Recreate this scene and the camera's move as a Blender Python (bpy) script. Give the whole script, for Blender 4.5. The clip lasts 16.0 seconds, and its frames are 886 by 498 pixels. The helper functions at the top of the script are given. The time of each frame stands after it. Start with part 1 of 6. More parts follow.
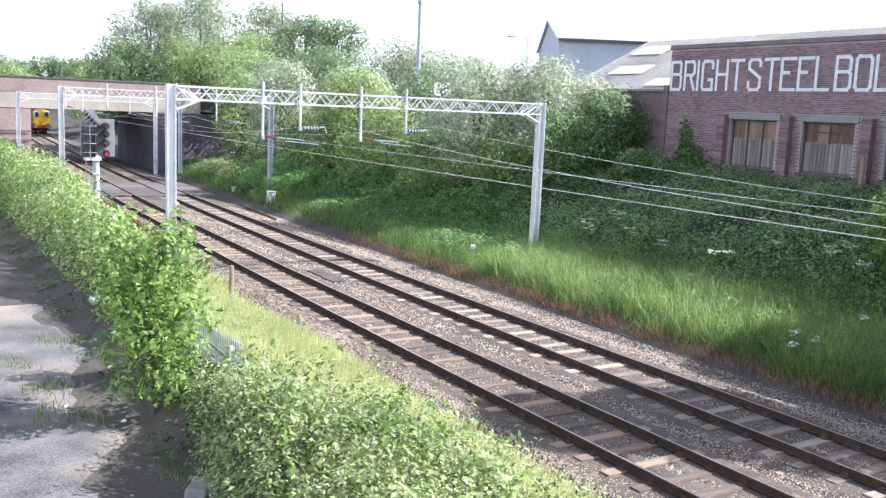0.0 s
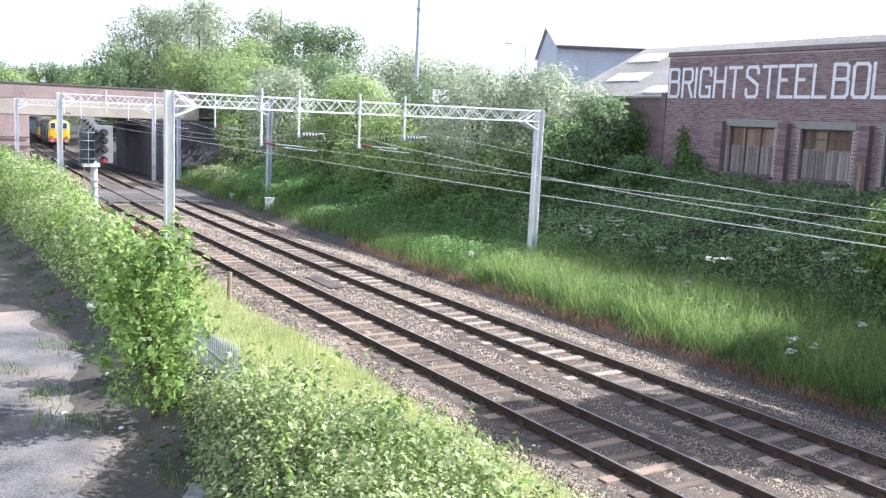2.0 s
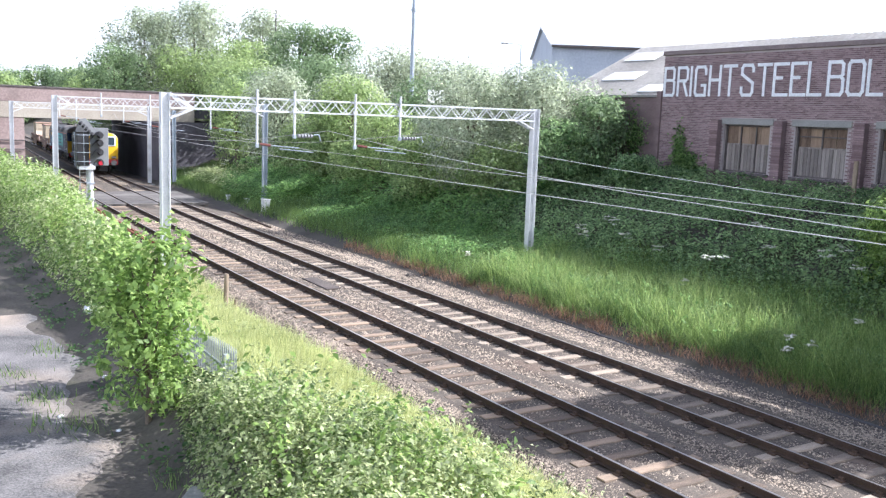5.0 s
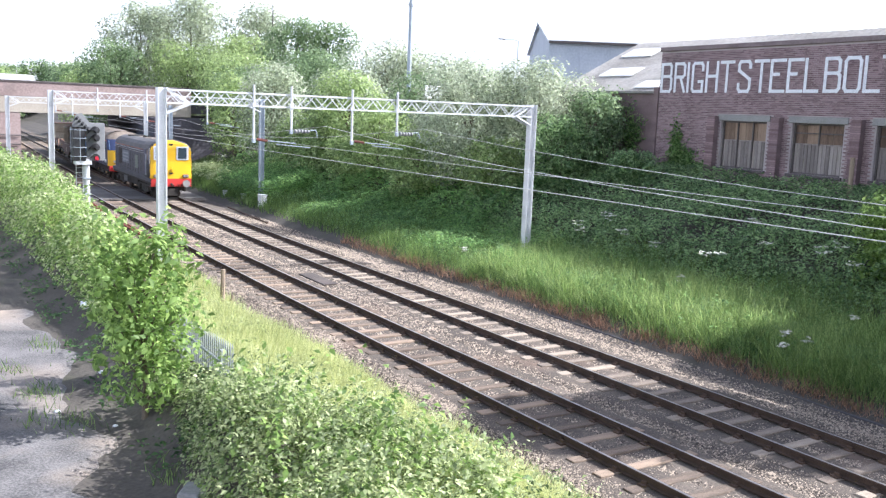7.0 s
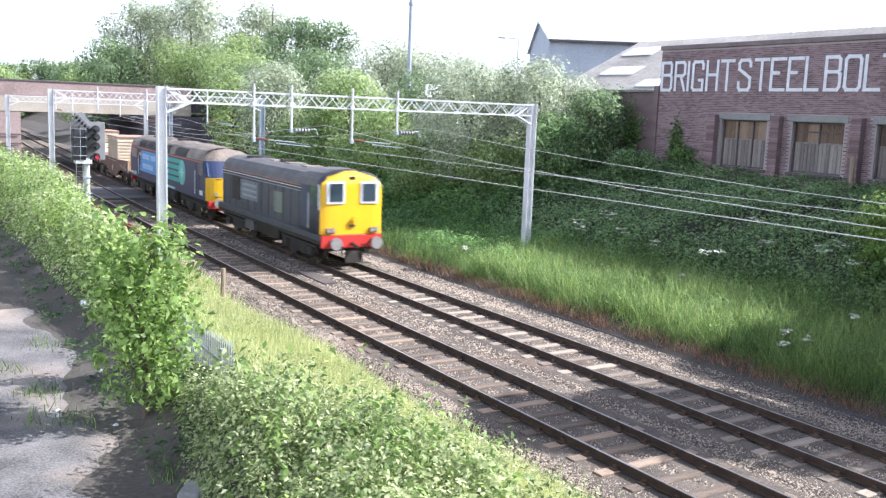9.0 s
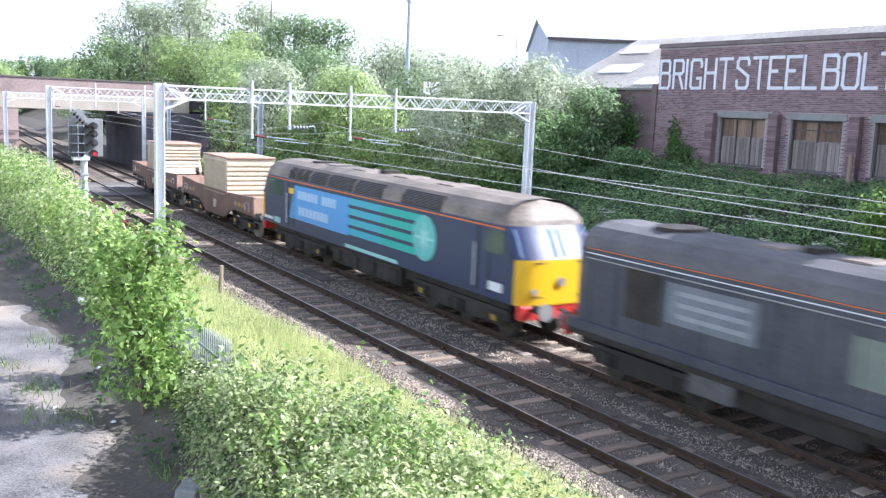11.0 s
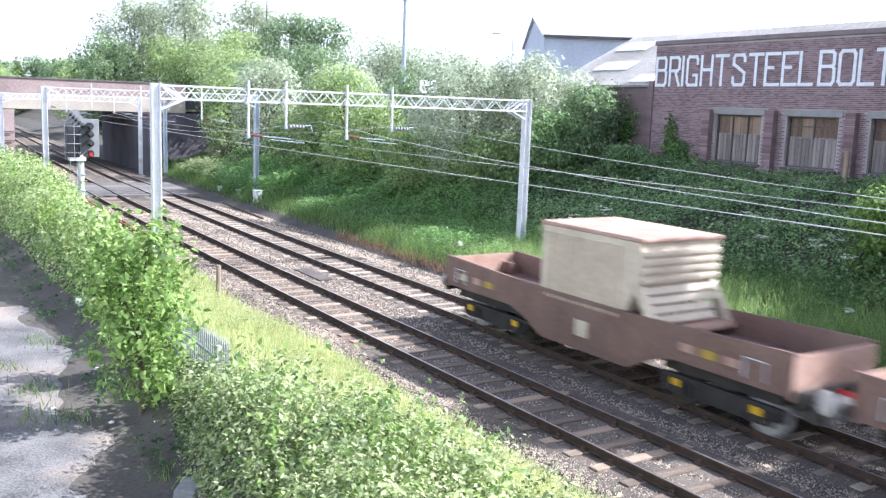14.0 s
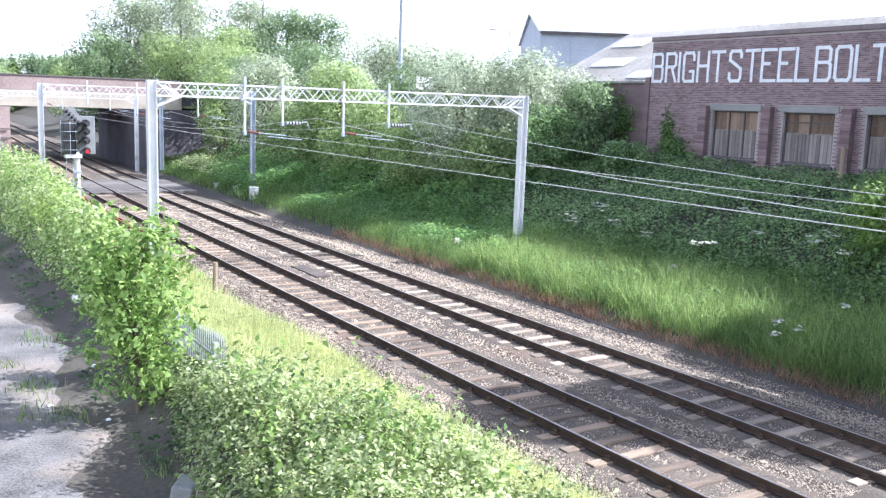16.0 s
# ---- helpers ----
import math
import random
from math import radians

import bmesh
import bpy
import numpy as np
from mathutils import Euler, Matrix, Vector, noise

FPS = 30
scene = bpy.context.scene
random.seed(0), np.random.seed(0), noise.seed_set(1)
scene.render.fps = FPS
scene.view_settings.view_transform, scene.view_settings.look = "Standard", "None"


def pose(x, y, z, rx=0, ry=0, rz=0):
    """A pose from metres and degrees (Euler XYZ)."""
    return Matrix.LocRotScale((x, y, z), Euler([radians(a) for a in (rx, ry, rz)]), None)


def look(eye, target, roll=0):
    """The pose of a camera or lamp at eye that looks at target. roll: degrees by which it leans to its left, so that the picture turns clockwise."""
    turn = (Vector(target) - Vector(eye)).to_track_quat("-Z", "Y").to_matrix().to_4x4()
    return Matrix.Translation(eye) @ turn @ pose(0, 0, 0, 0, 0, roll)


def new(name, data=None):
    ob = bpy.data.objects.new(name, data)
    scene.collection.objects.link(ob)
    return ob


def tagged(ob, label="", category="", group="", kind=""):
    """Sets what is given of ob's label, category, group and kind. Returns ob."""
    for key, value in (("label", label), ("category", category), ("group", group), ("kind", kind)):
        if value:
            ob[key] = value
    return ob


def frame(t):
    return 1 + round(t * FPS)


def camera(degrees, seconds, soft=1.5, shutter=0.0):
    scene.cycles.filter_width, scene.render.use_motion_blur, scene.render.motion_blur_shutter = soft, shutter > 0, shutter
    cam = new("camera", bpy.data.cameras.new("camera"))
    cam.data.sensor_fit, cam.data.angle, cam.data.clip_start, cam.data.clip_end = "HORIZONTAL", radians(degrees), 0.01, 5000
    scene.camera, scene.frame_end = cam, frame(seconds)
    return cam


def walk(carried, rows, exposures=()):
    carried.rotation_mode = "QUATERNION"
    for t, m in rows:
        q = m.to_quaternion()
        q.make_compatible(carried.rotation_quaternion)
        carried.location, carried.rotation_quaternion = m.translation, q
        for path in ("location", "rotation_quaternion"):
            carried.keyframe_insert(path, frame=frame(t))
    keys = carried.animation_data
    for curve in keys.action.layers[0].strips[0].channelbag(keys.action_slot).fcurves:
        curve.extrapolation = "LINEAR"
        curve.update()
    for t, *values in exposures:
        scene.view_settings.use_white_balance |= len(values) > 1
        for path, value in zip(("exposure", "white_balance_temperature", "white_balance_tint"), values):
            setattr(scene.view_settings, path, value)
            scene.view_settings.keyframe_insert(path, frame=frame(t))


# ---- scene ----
EYE = (-11.995, 0.0, 6.237)
CLIP = 16.0
# seconds, heading right of the line of the track, tilt down, lean
WALK = [
    (0.0, 30.846, 8.575, 2.432),
    (0.5, 30.833, 8.472, 2.419),
    (1.0, 30.847, 8.364, 2.332),
    (1.5, 30.902, 8.254, 2.439),
    (2.0, 30.939, 8.154, 2.497),
    (2.5, 30.965, 8.119, 2.357),
    (3.0, 30.987, 8.089, 2.305),
    (3.5, 30.969, 8.073, 2.345),
    (4.0, 30.988, 8.043, 2.227),
    (6.5, 31.330, 8.342, 2.159),
    (7.0, 31.358, 8.392, 2.229),
    (7.5, 31.370, 8.425, 2.264),
    (8.0, 31.354, 8.452, 2.425),
    (8.5, 31.332, 8.443, 2.268),
    (9.0, 31.347, 8.464, 2.196),
    (11.5, 31.502, 8.630, 2.334),
    (12.0, 31.479, 8.622, 2.255),
    (12.5, 31.493, 8.658, 2.185),
    (13.0, 31.550, 8.666, 2.142),
    (13.5, 31.608, 8.679, 2.084),
    (14.0, 31.651, 8.707, 2.004),
    (14.5, 31.744, 8.758, 2.026),
    (15.0, 31.801, 8.803, 1.991),
    (15.5, 31.906, 8.855, 2.022),
    (16.0, 31.856, 8.914, 1.929)
]


def aim(heading, down, lean):
    """A camera pose at the fixed eye from heading, tilt and lean in degrees."""
    h, d = radians(heading), radians(down)
    to = (EYE[0] + math.sin(h) * math.cos(d), EYE[1] + math.cos(h) * math.cos(d), EYE[2] - math.sin(d))
    return look(EYE, to, lean)


cam = camera(51.66, CLIP, 1.3, 0.6)
walk(cam, [(t, aim(h, d, r)) for t, h, d, r in WALK], [(0.0, 1.2, 5800, 15), (9.2, 1.2, 5800, 15), (11.3, 1.37, 5600, 15), (16.0, 1.45, 5600, 15)])

# ---- light ----
SUN_EL, SUN_AZ = 40.2, 117.0
world = bpy.data.worlds.new("sky")
scene.world = world
world.use_nodes = True
wn = world.node_tree.nodes
wl = world.node_tree.links
sky = wn.new("ShaderNodeTexSky")
sky.sky_type = "NISHITA"
sky.sun_disc = False
sky.sun_elevation, sky.sun_rotation = radians(SUN_EL), radians(SUN_AZ)
sky.dust_density = 2.5
coord = wn.new("ShaderNodeTexCoord")
cloud = wn.new("ShaderNodeTexNoise")
cloud.inputs["Scale"].default_value = 2.2
cloud.inputs["Detail"].default_value = 6
wl.new(coord.outputs["Generated"], cloud.inputs["Vector"])
veil = wn.new("ShaderNodeValToRGB")
veil.color_ramp.elements[0].position, veil.color_ramp.elements[1].position = 0.32, 0.55
wl.new(cloud.outputs["Fac"], veil.inputs["Fac"])
blend = wn.new("ShaderNodeMix")
blend.data_type = "RGBA"
split = wn.new("ShaderNodeSeparateXYZ")
wl.new(coord.outputs["Generated"], split.inputs["Vector"])
haze = wn.new("ShaderNodeMapRange")
haze.inputs["From Min"].default_value, haze.inputs["From Max"].default_value = 0.1, 0.62
haze.inputs["To Min"].default_value, haze.inputs["To Max"].default_value = 1.0, 0.12
wl.new(split.outputs["Z"], haze.inputs["Value"])
cover = wn.new("ShaderNodeMath")
cover.operation = "MULTIPLY"
wl.new(haze.outputs["Result"], cover.inputs[0])
wl.new(veil.outputs["Color"], cover.inputs[1])
wl.new(cover.outputs[0], blend.inputs["Factor"])
wl.new(sky.outputs["Color"], blend.inputs["A"])
blend.inputs["B"].default_value = (14, 14.3, 15, 1)
wl.new(blend.outputs["Result"], wn["Background"].inputs["Color"])
wn["Background"].inputs["Strength"].default_value = 0.085
sun = new("sun", bpy.data.lights.new("sun", "SUN"))
sun.data.energy, sun.data.angle, sun.data.color = 4.5, radians(0.6), (1.0, 0.965, 0.9)
az, el = radians(SUN_AZ), radians(SUN_EL)
TO_SUN = Vector((math.sin(az) * math.cos(el), math.cos(az) * math.cos(el), math.sin(el)))
sun.matrix_world = look(TO_SUN * 200, (0, 0, 0))


# ---- materials ----
def material(name, low, high, rough=0.8, scale=6.0, fine=60.0, bump=0.3, metal=0.0, islands=0.0, objects=0.0, see=0.0, stretch=(1, 1, 1), stain=None):
    """A grained surface between two colours, with stains at a large scale and relief at a fine one."""
    m = bpy.data.materials.new(name)
    m.use_nodes = True
    n, l = m.node_tree.nodes, m.node_tree.links
    b = n["Principled BSDF"]
    tc = n.new("ShaderNodeTexCoord")
    mp = n.new("ShaderNodeMapping")
    mp.inputs["Scale"].default_value = stretch
    l.new(tc.outputs["Object"], mp.inputs["Vector"])
    big, small = n.new("ShaderNodeTexNoise"), n.new("ShaderNodeTexNoise")
    for tex, s, d in ((big, scale, 5), (small, fine, 3)):
        tex.inputs["Scale"].default_value = s
        tex.inputs["Detail"].default_value = d
        l.new(mp.outputs["Vector"], tex.inputs["Vector"])
    add = n.new("ShaderNodeMath")
    add.operation = "MULTIPLY_ADD"
    add.inputs[1].default_value = 0.55
    l.new(small.outputs["Fac"], add.inputs[0])
    half = n.new("ShaderNodeMath")
    half.operation = "MULTIPLY"
    half.inputs[1].default_value = 0.6
    l.new(big.outputs["Fac"], half.inputs[0])
    l.new(half.outputs[0], add.inputs[2])
    value = add.outputs[0]
    if islands or objects:
        src = n.new("ShaderNodeNewGeometry").outputs["Random Per Island"] if islands else n.new("ShaderNodeObjectInfo").outputs["Random"]
        more = n.new("ShaderNodeMath")
        more.operation = "MULTIPLY_ADD"
        k = islands or objects
        more.inputs[1].default_value = k
        l.new(src, more.inputs[0])
        less = n.new("ShaderNodeMath")
        less.operation = "SUBTRACT"
        less.inputs[1].default_value = k / 2
        l.new(value, less.inputs[0])
        l.new(less.outputs[0], more.inputs[2])
        value = more.outputs[0]
    ramp = n.new("ShaderNodeValToRGB")
    ramp.color_ramp.elements[0].position, ramp.color_ramp.elements[1].position = 0.36, 0.8
    ramp.color_ramp.elements[0].color, ramp.color_ramp.elements[1].color = (*low, 1), (*high, 1)
    l.new(value, ramp.inputs["Fac"])
    colour = ramp.outputs["Color"]
    if stain:
        st = n.new("ShaderNodeTexNoise")
        st.inputs["Scale"].default_value, st.inputs["Detail"].default_value = stain[1], 7
        l.new(tc.outputs["Object"], st.inputs["Vector"])
        sr = n.new("ShaderNodeValToRGB")
        sr.color_ramp.elements[0].position, sr.color_ramp.elements[1].position = stain[2], stain[2] + 0.16
        l.new(st.outputs["Fac"], sr.inputs["Fac"])
        mx = n.new("ShaderNodeMix")
        mx.data_type = "RGBA"
        l.new(sr.outputs["Color"], mx.inputs["Factor"])
        l.new(colour, mx.inputs["A"])
        mx.inputs["B"].default_value = (*stain[0], 1)
        colour = mx.outputs["Result"]
    l.new(colour, b.inputs["Base Color"])
    b.inputs["Roughness"].default_value, b.inputs["Metallic"].default_value = rough, metal
    if bump:
        bp = n.new("ShaderNodeBump")
        bp.inputs["Strength"].default_value, bp.inputs["Distance"].default_value = bump, 0.02
        l.new(small.outputs["Fac"], bp.inputs["Height"])
        l.new(bp.outputs["Normal"], b.inputs["Normal"])
    if see:
        tr = n.new("ShaderNodeBsdfTranslucent")
        hs = n.new("ShaderNodeHueSaturation")
        hs.inputs["Hue"].default_value, hs.inputs["Saturation"].default_value, hs.inputs["Value"].default_value = 0.485, 0.95, 1.7
        l.new(colour, hs.inputs["Color"])
        l.new(hs.outputs["Color"], tr.inputs["Color"])
        mix = n.new("ShaderNodeMixShader")
        mix.inputs["Fac"].default_value = see
        l.new(b.outputs[0], mix.inputs[1])
        l.new(tr.outputs[0], mix.inputs[2])
        l.new(mix.outputs[0], n["Material Output"].inputs["Surface"])
    return m


def paint(name, c, rough=0.45, dirt=0.25, metal=0.0):
    d = tuple(x * (1 - dirt) + 0.06 * dirt for x in c)
    return material(name, d, c, rough, 1.5, 14.0, 0.05, metal)


def glow(name, c, strength):
    m = bpy.data.materials.new(name)
    m.use_nodes = True
    b = m.node_tree.nodes["Principled BSDF"]
    b.inputs["Base Color"].default_value = (*c, 1)
    b.inputs["Emission Color"].default_value = (*c, 1)
    b.inputs["Emission Strength"].default_value = strength
    return m


def leafy(name, low, high, see=0.55, vary=0.5):
    return material(name, low, high, 0.5, 0.5, 9.0, 0.0, islands=vary, see=see)


def glassy(name, c):
    m = bpy.data.materials.new(name)
    m.use_nodes = True
    b = m.node_tree.nodes["Principled BSDF"]
    b.inputs["Base Color"].default_value = (*c, 1)
    b.inputs["Roughness"].default_value = 0.06
    b.inputs["Specular IOR Level"].default_value = 0.9
    return m


M_SOIL = material("soil", (0.045, 0.038, 0.032), (0.12, 0.105, 0.085), 0.95, 0.8, 14, 0.6, stain=((0.06, 0.065, 0.03), 0.35, 0.58))
M_TARMAC = material("worn_tarmac", (0.035, 0.034, 0.034), (0.25, 0.235, 0.225), 0.9, 1.1, 22, 1.0, stain=((0.36, 0.29, 0.225), 0.22, 0.49))
# Bed darker than the stones: the shade in their gaps is in the colour.
M_BALLAST = material("ballast_bed", (0.04, 0.033, 0.027), (0.19, 0.155, 0.122), 0.95, 0.7, 24, 1.0, stain=((0.16, 0.11, 0.08), 0.3, 0.55))
M_STONE = material("ballast_stone", (0.06, 0.048, 0.038), (0.46, 0.375, 0.285), 0.9, 0.4, 20, 0.3, islands=0.62)
M_CESS = material("cess_path", (0.04, 0.033, 0.03), (0.14, 0.115, 0.1), 0.95, 0.9, 18, 1.0)
M_EDGING = material("edging_strip", (0.05, 0.048, 0.053), (0.12, 0.115, 0.122), 0.9, 1.2, 20, 0.5)
M_RAIL = material("rusty_rail_side", (0.035, 0.022, 0.015), (0.1, 0.06, 0.04), 0.85, 3, 40, 0.3)
M_RAILTOP = material("polished_rail_head", (0.3, 0.27, 0.24), (0.5, 0.47, 0.44), 0.35, 1, 20, 0.05, metal=0.8)
M_RUST = material("bright_rust", (0.16, 0.05, 0.03), (0.36, 0.13, 0.08), 0.85, 3, 40, 0.3)
M_SLEEPER_A = material("brown_sleeper", (0.12, 0.092, 0.07), (0.37, 0.275, 0.195), 0.9, 1.5, 22, 0.5, objects=0.45, stretch=(1, 6, 1))
M_SLEEPER_B = material("pale_sleeper", (0.17, 0.135, 0.105), (0.42, 0.345, 0.265), 0.9, 1.5, 22, 0.4, objects=0.4, stretch=(1, 5, 1))
M_CHAIR = material("rail_chair_iron", (0.05, 0.03, 0.02), (0.13, 0.08, 0.05), 0.8, 4, 30, 0.2)
M_CROSS = material("crossing_panel", (0.085, 0.075, 0.068), (0.18, 0.165, 0.15), 0.9, 1.2, 20, 0.3, objects=0.3)
M_GALV = material("galvanised_steel", (0.5, 0.51, 0.52), (0.72, 0.73, 0.74), 0.5, 1.2, 18, 0.06, metal=0.15, stain=((0.36, 0.35, 0.34), 0.8, 0.6))
M_GALVDARK = material("weathered_galvanised_steel", (0.28, 0.32, 0.36), (0.45, 0.5, 0.55), 0.55, 1.2, 18, 0.06, metal=0.2)
M_INSUL = material("brown_insulator", (0.1, 0.035, 0.028), (0.18, 0.065, 0.05), 0.3, 3, 20, 0.0)
M_BLACK = material("black_fitting", (0.012, 0.012, 0.014), (0.035, 0.035, 0.038), 0.6, 3, 20, 0.1)
M_GREY = material("grey_signal_metal", (0.16, 0.165, 0.17), (0.26, 0.265, 0.27), 0.6, 2, 20, 0.1)
M_WIRE = material("contact_wire", (0.45, 0.44, 0.42), (0.62, 0.6, 0.58), 0.45, 1, 10, 0.0, metal=0.3)
M_COPING = material("weathered_coping", (0.13, 0.1, 0.1), (0.26, 0.21, 0.2), 0.9, 0.8, 14, 0.3)
M_BRICK = material("red_brown_brick", (0.16, 0.105, 0.11), (0.33, 0.235, 0.24), 0.9, 0.7, 16, 0.4, objects=0.45, stain=((0.15, 0.115, 0.12), 0.3, 0.6))
M_BRICKBED = material("brick_wall_mortar", (0.3, 0.26, 0.25), (0.5, 0.45, 0.43), 0.95, 0.8, 22, 0.4)
M_BRICKPLAIN = material("plain_dark_brick", (0.12, 0.085, 0.085), (0.25, 0.18, 0.175), 0.9, 0.6, 14, 0.5, stretch=(1, 1, 4))
M_BRICKBULK = material("brick_course", (0.16, 0.105, 0.11), (0.33, 0.235, 0.24), 0.9, 0.7, 16, 0.4, islands=0.45, stain=((0.15, 0.115, 0.12), 0.3, 0.6))
M_CONC = material("weathered_concrete", (0.2, 0.2, 0.19), (0.36, 0.35, 0.33), 0.9, 0.9, 18, 0.3)
M_CREAMCONC = material("stained_concrete_girder", (0.3, 0.26, 0.21), (0.5, 0.45, 0.37), 0.9, 0.4, 8, 0.3)
M_BRIDGEBRICK = material("bridge_brick", (0.2, 0.145, 0.13), (0.4, 0.31, 0.285), 0.9, 0.4, 6, 0.3, stain=((0.16, 0.13, 0.12), 0.25, 0.56))
M_DARKBRICK = material("dark_grey_brick", (0.06, 0.056, 0.066), (0.15, 0.14, 0.155), 0.95, 0.5, 8, 0.4)
M_LETTER = material("flaking_white_letter_paint", (0.62, 0.64, 0.66), (0.86, 0.87, 0.88), 0.7, 4, 30, 0.1)
M_ROOF = material("asbestos_roof_sheet", (0.45, 0.42, 0.38), (0.74, 0.71, 0.66), 0.95, 0.35, 6, 0.2)
M_ROOFLIGHT = material("translucent_roof_light", (0.78, 0.78, 0.77), (0.9, 0.9, 0.89), 0.6, 1, 10, 0.0)
M_SHED = material("pale_blue_cladding", (0.34, 0.38, 0.44), (0.5, 0.54, 0.6), 0.6, 0.3, 5, 0.05)
M_SHEDROOF = material("white_shed_roof", (0.62, 0.64, 0.66), (0.8, 0.81, 0.82), 0.6, 0.3, 5, 0.05)
M_TIMBER = material("window_boarding", (0.1, 0.065, 0.045), (0.3, 0.215, 0.15), 0.85, 1.2, 14, 0.3, objects=0.5, stretch=(1, 4, 0.3))
M_BOARDLOW = material("grey_window_boarding", (0.14, 0.12, 0.11), (0.36, 0.32, 0.29), 0.85, 1.2, 14, 0.3, objects=0.4, stretch=(1, 6, 0.4))
M_FRAME = material("rotten_window_frame", (0.06, 0.05, 0.05), (0.15, 0.13, 0.12), 0.8, 3, 20, 0.2)
M_POST = material("weathered_wood_post", (0.2, 0.15, 0.1), (0.4, 0.32, 0.24), 0.9, 3, 20, 0.4, stretch=(4, 4, 0.5))
M_BARK = material("bark", (0.07, 0.055, 0.04), (0.2, 0.16, 0.12), 0.95, 3, 20, 0.6, stretch=(3, 3, 0.6))
M_WHITE = material("white_paint", (0.62, 0.62, 0.6), (0.82, 0.82, 0.8), 0.6, 2, 20, 0.05)
M_LITTER = material("white_litter", (0.55, 0.55, 0.58), (0.8, 0.8, 0.82), 0.6, 3, 20, 0.1, islands=0.4)
L_HEDGE = leafy("hedge_leaf", (0.06, 0.135, 0.04), (0.29, 0.43, 0.16))
L_BRAMBLE = leafy("bramble_leaf", (0.105, 0.155, 0.055), (0.53, 0.59, 0.31), 0.5, 0.6)
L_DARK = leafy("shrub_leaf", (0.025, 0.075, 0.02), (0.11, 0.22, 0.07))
L_TREE = leafy("tree_leaf", (0.07, 0.12, 0.058), (0.28, 0.385, 0.19), 0.5, 0.34)
L_PALE = leafy("willow_leaf", (0.15, 0.19, 0.12), (0.52, 0.57, 0.41), 0.5, 0.34)
L_LIGHT = leafy("young_tree_leaf", (0.085, 0.16, 0.035), (0.33, 0.47, 0.14))
L_GRASS = leafy("grass_blade", (0.045, 0.095, 0.028), (0.21, 0.32, 0.085), 0.5, 0.6)
L_DRYGRASS = leafy("pale_grass_blade", (0.25, 0.29, 0.1), (0.6, 0.63, 0.32))
L_BLOSSOM = leafy("elder_blossom", (0.22, 0.29, 0.1), (0.6, 0.65, 0.38))
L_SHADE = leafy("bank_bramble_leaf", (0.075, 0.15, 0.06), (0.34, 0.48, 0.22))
L_CREEPER = leafy("creeper_leaf", (0.08, 0.18, 0.06), (0.28, 0.46, 0.15))
L_FRESH = leafy("far_young_leaf", (0.12, 0.19, 0.065), (0.42, 0.53, 0.23), 0.5, 0.34)
L_BROWN = leafy("dead_grass_blade", (0.16, 0.09, 0.055), (0.4, 0.25, 0.15), 0.3)
L_SEED = leafy("seeding_grass_blade", (0.11, 0.19, 0.05), (0.37, 0.48, 0.17))
L_FLOWER = material("cream_flower_head", (0.6, 0.58, 0.48), (0.85, 0.83, 0.74), 0.8, 3, 20, 0.0, islands=0.4)


# ---- building blocks ----
def link(name, me, m, parent=None, label=""):
    ob = new(name, me)
    if m and not me.materials:
        me.materials.append(m)
    if parent:
        ob.parent = parent
    return tagged(ob, label)


def part(name, bm, m, parent=None, label="", smooth=False):
    """Links a bmesh as one mesh object under a thing or part."""
    me = bpy.data.meshes.new(name)
    bmesh.ops.recalc_face_normals(bm, faces=bm.faces)
    bm.to_mesh(me)
    bm.free()
    if smooth:
        for p in me.polygons:
            p.use_smooth = True
    return link(name, me, m, parent, label)


def thing(name, label, category, m=None, group="", kind=""):
    ob = new(name)
    ob.empty_display_size = 0.3
    if m is not None:
        ob.matrix_world = m
    return tagged(ob, label, category, group, kind)


def box(x0, y0, z0, x1, y1, z1, bm=None, bevel=0.0, m=None):
    own = bm if bm is not None else bmesh.new()
    tmp = bmesh.new() if (bevel or m is not None) else own
    vs = [tmp.verts.new((x, y, z)) for z in (z0, z1) for x, y in ((x0, y0), (x1, y0), (x1, y1), (x0, y1))]
    for f in ((3, 2, 1, 0), (4, 5, 6, 7), (0, 1, 5, 4), (1, 2, 6, 5), (2, 3, 7, 6), (3, 0, 4, 7)):
        tmp.faces.new([vs[i] for i in f])
    if bevel:
        bmesh.ops.bevel(tmp, geom=tmp.edges[:], offset=bevel, segments=1, affect="EDGES")
    if m is not None:
        tmp.transform(m)
    if tmp is not own:
        me = bpy.data.meshes.new("t")
        tmp.to_mesh(me)
        tmp.free()
        own.from_mesh(me)
        bpy.data.meshes.remove(me)
    return own


def rod(a, b, r, bm=None, seg=6, r2=None):
    """A bar or cylinder from a to b."""
    bm = bm if bm is not None else bmesh.new()
    a, b = Vector(a), Vector(b)
    d = (b - a)
    q = d.to_track_quat("Z", "Y").to_matrix()
    r2 = r if r2 is None else r2
    rings = []
    for c, rr in ((a, r), (b, r2)):
        rings.append([bm.verts.new(c + q @ Vector((rr * math.cos(2 * math.pi * (i + 0.5) / seg), rr * math.sin(2 * math.pi * (i + 0.5) / seg), 0))) for i in range(seg)])
    for i in range(seg):
        j = (i + 1) % seg
        bm.faces.new((rings[0][i], rings[0][j], rings[1][j], rings[1][i]))
    bm.faces.new(rings[0][::-1])
    bm.faces.new(rings[1])
    return bm


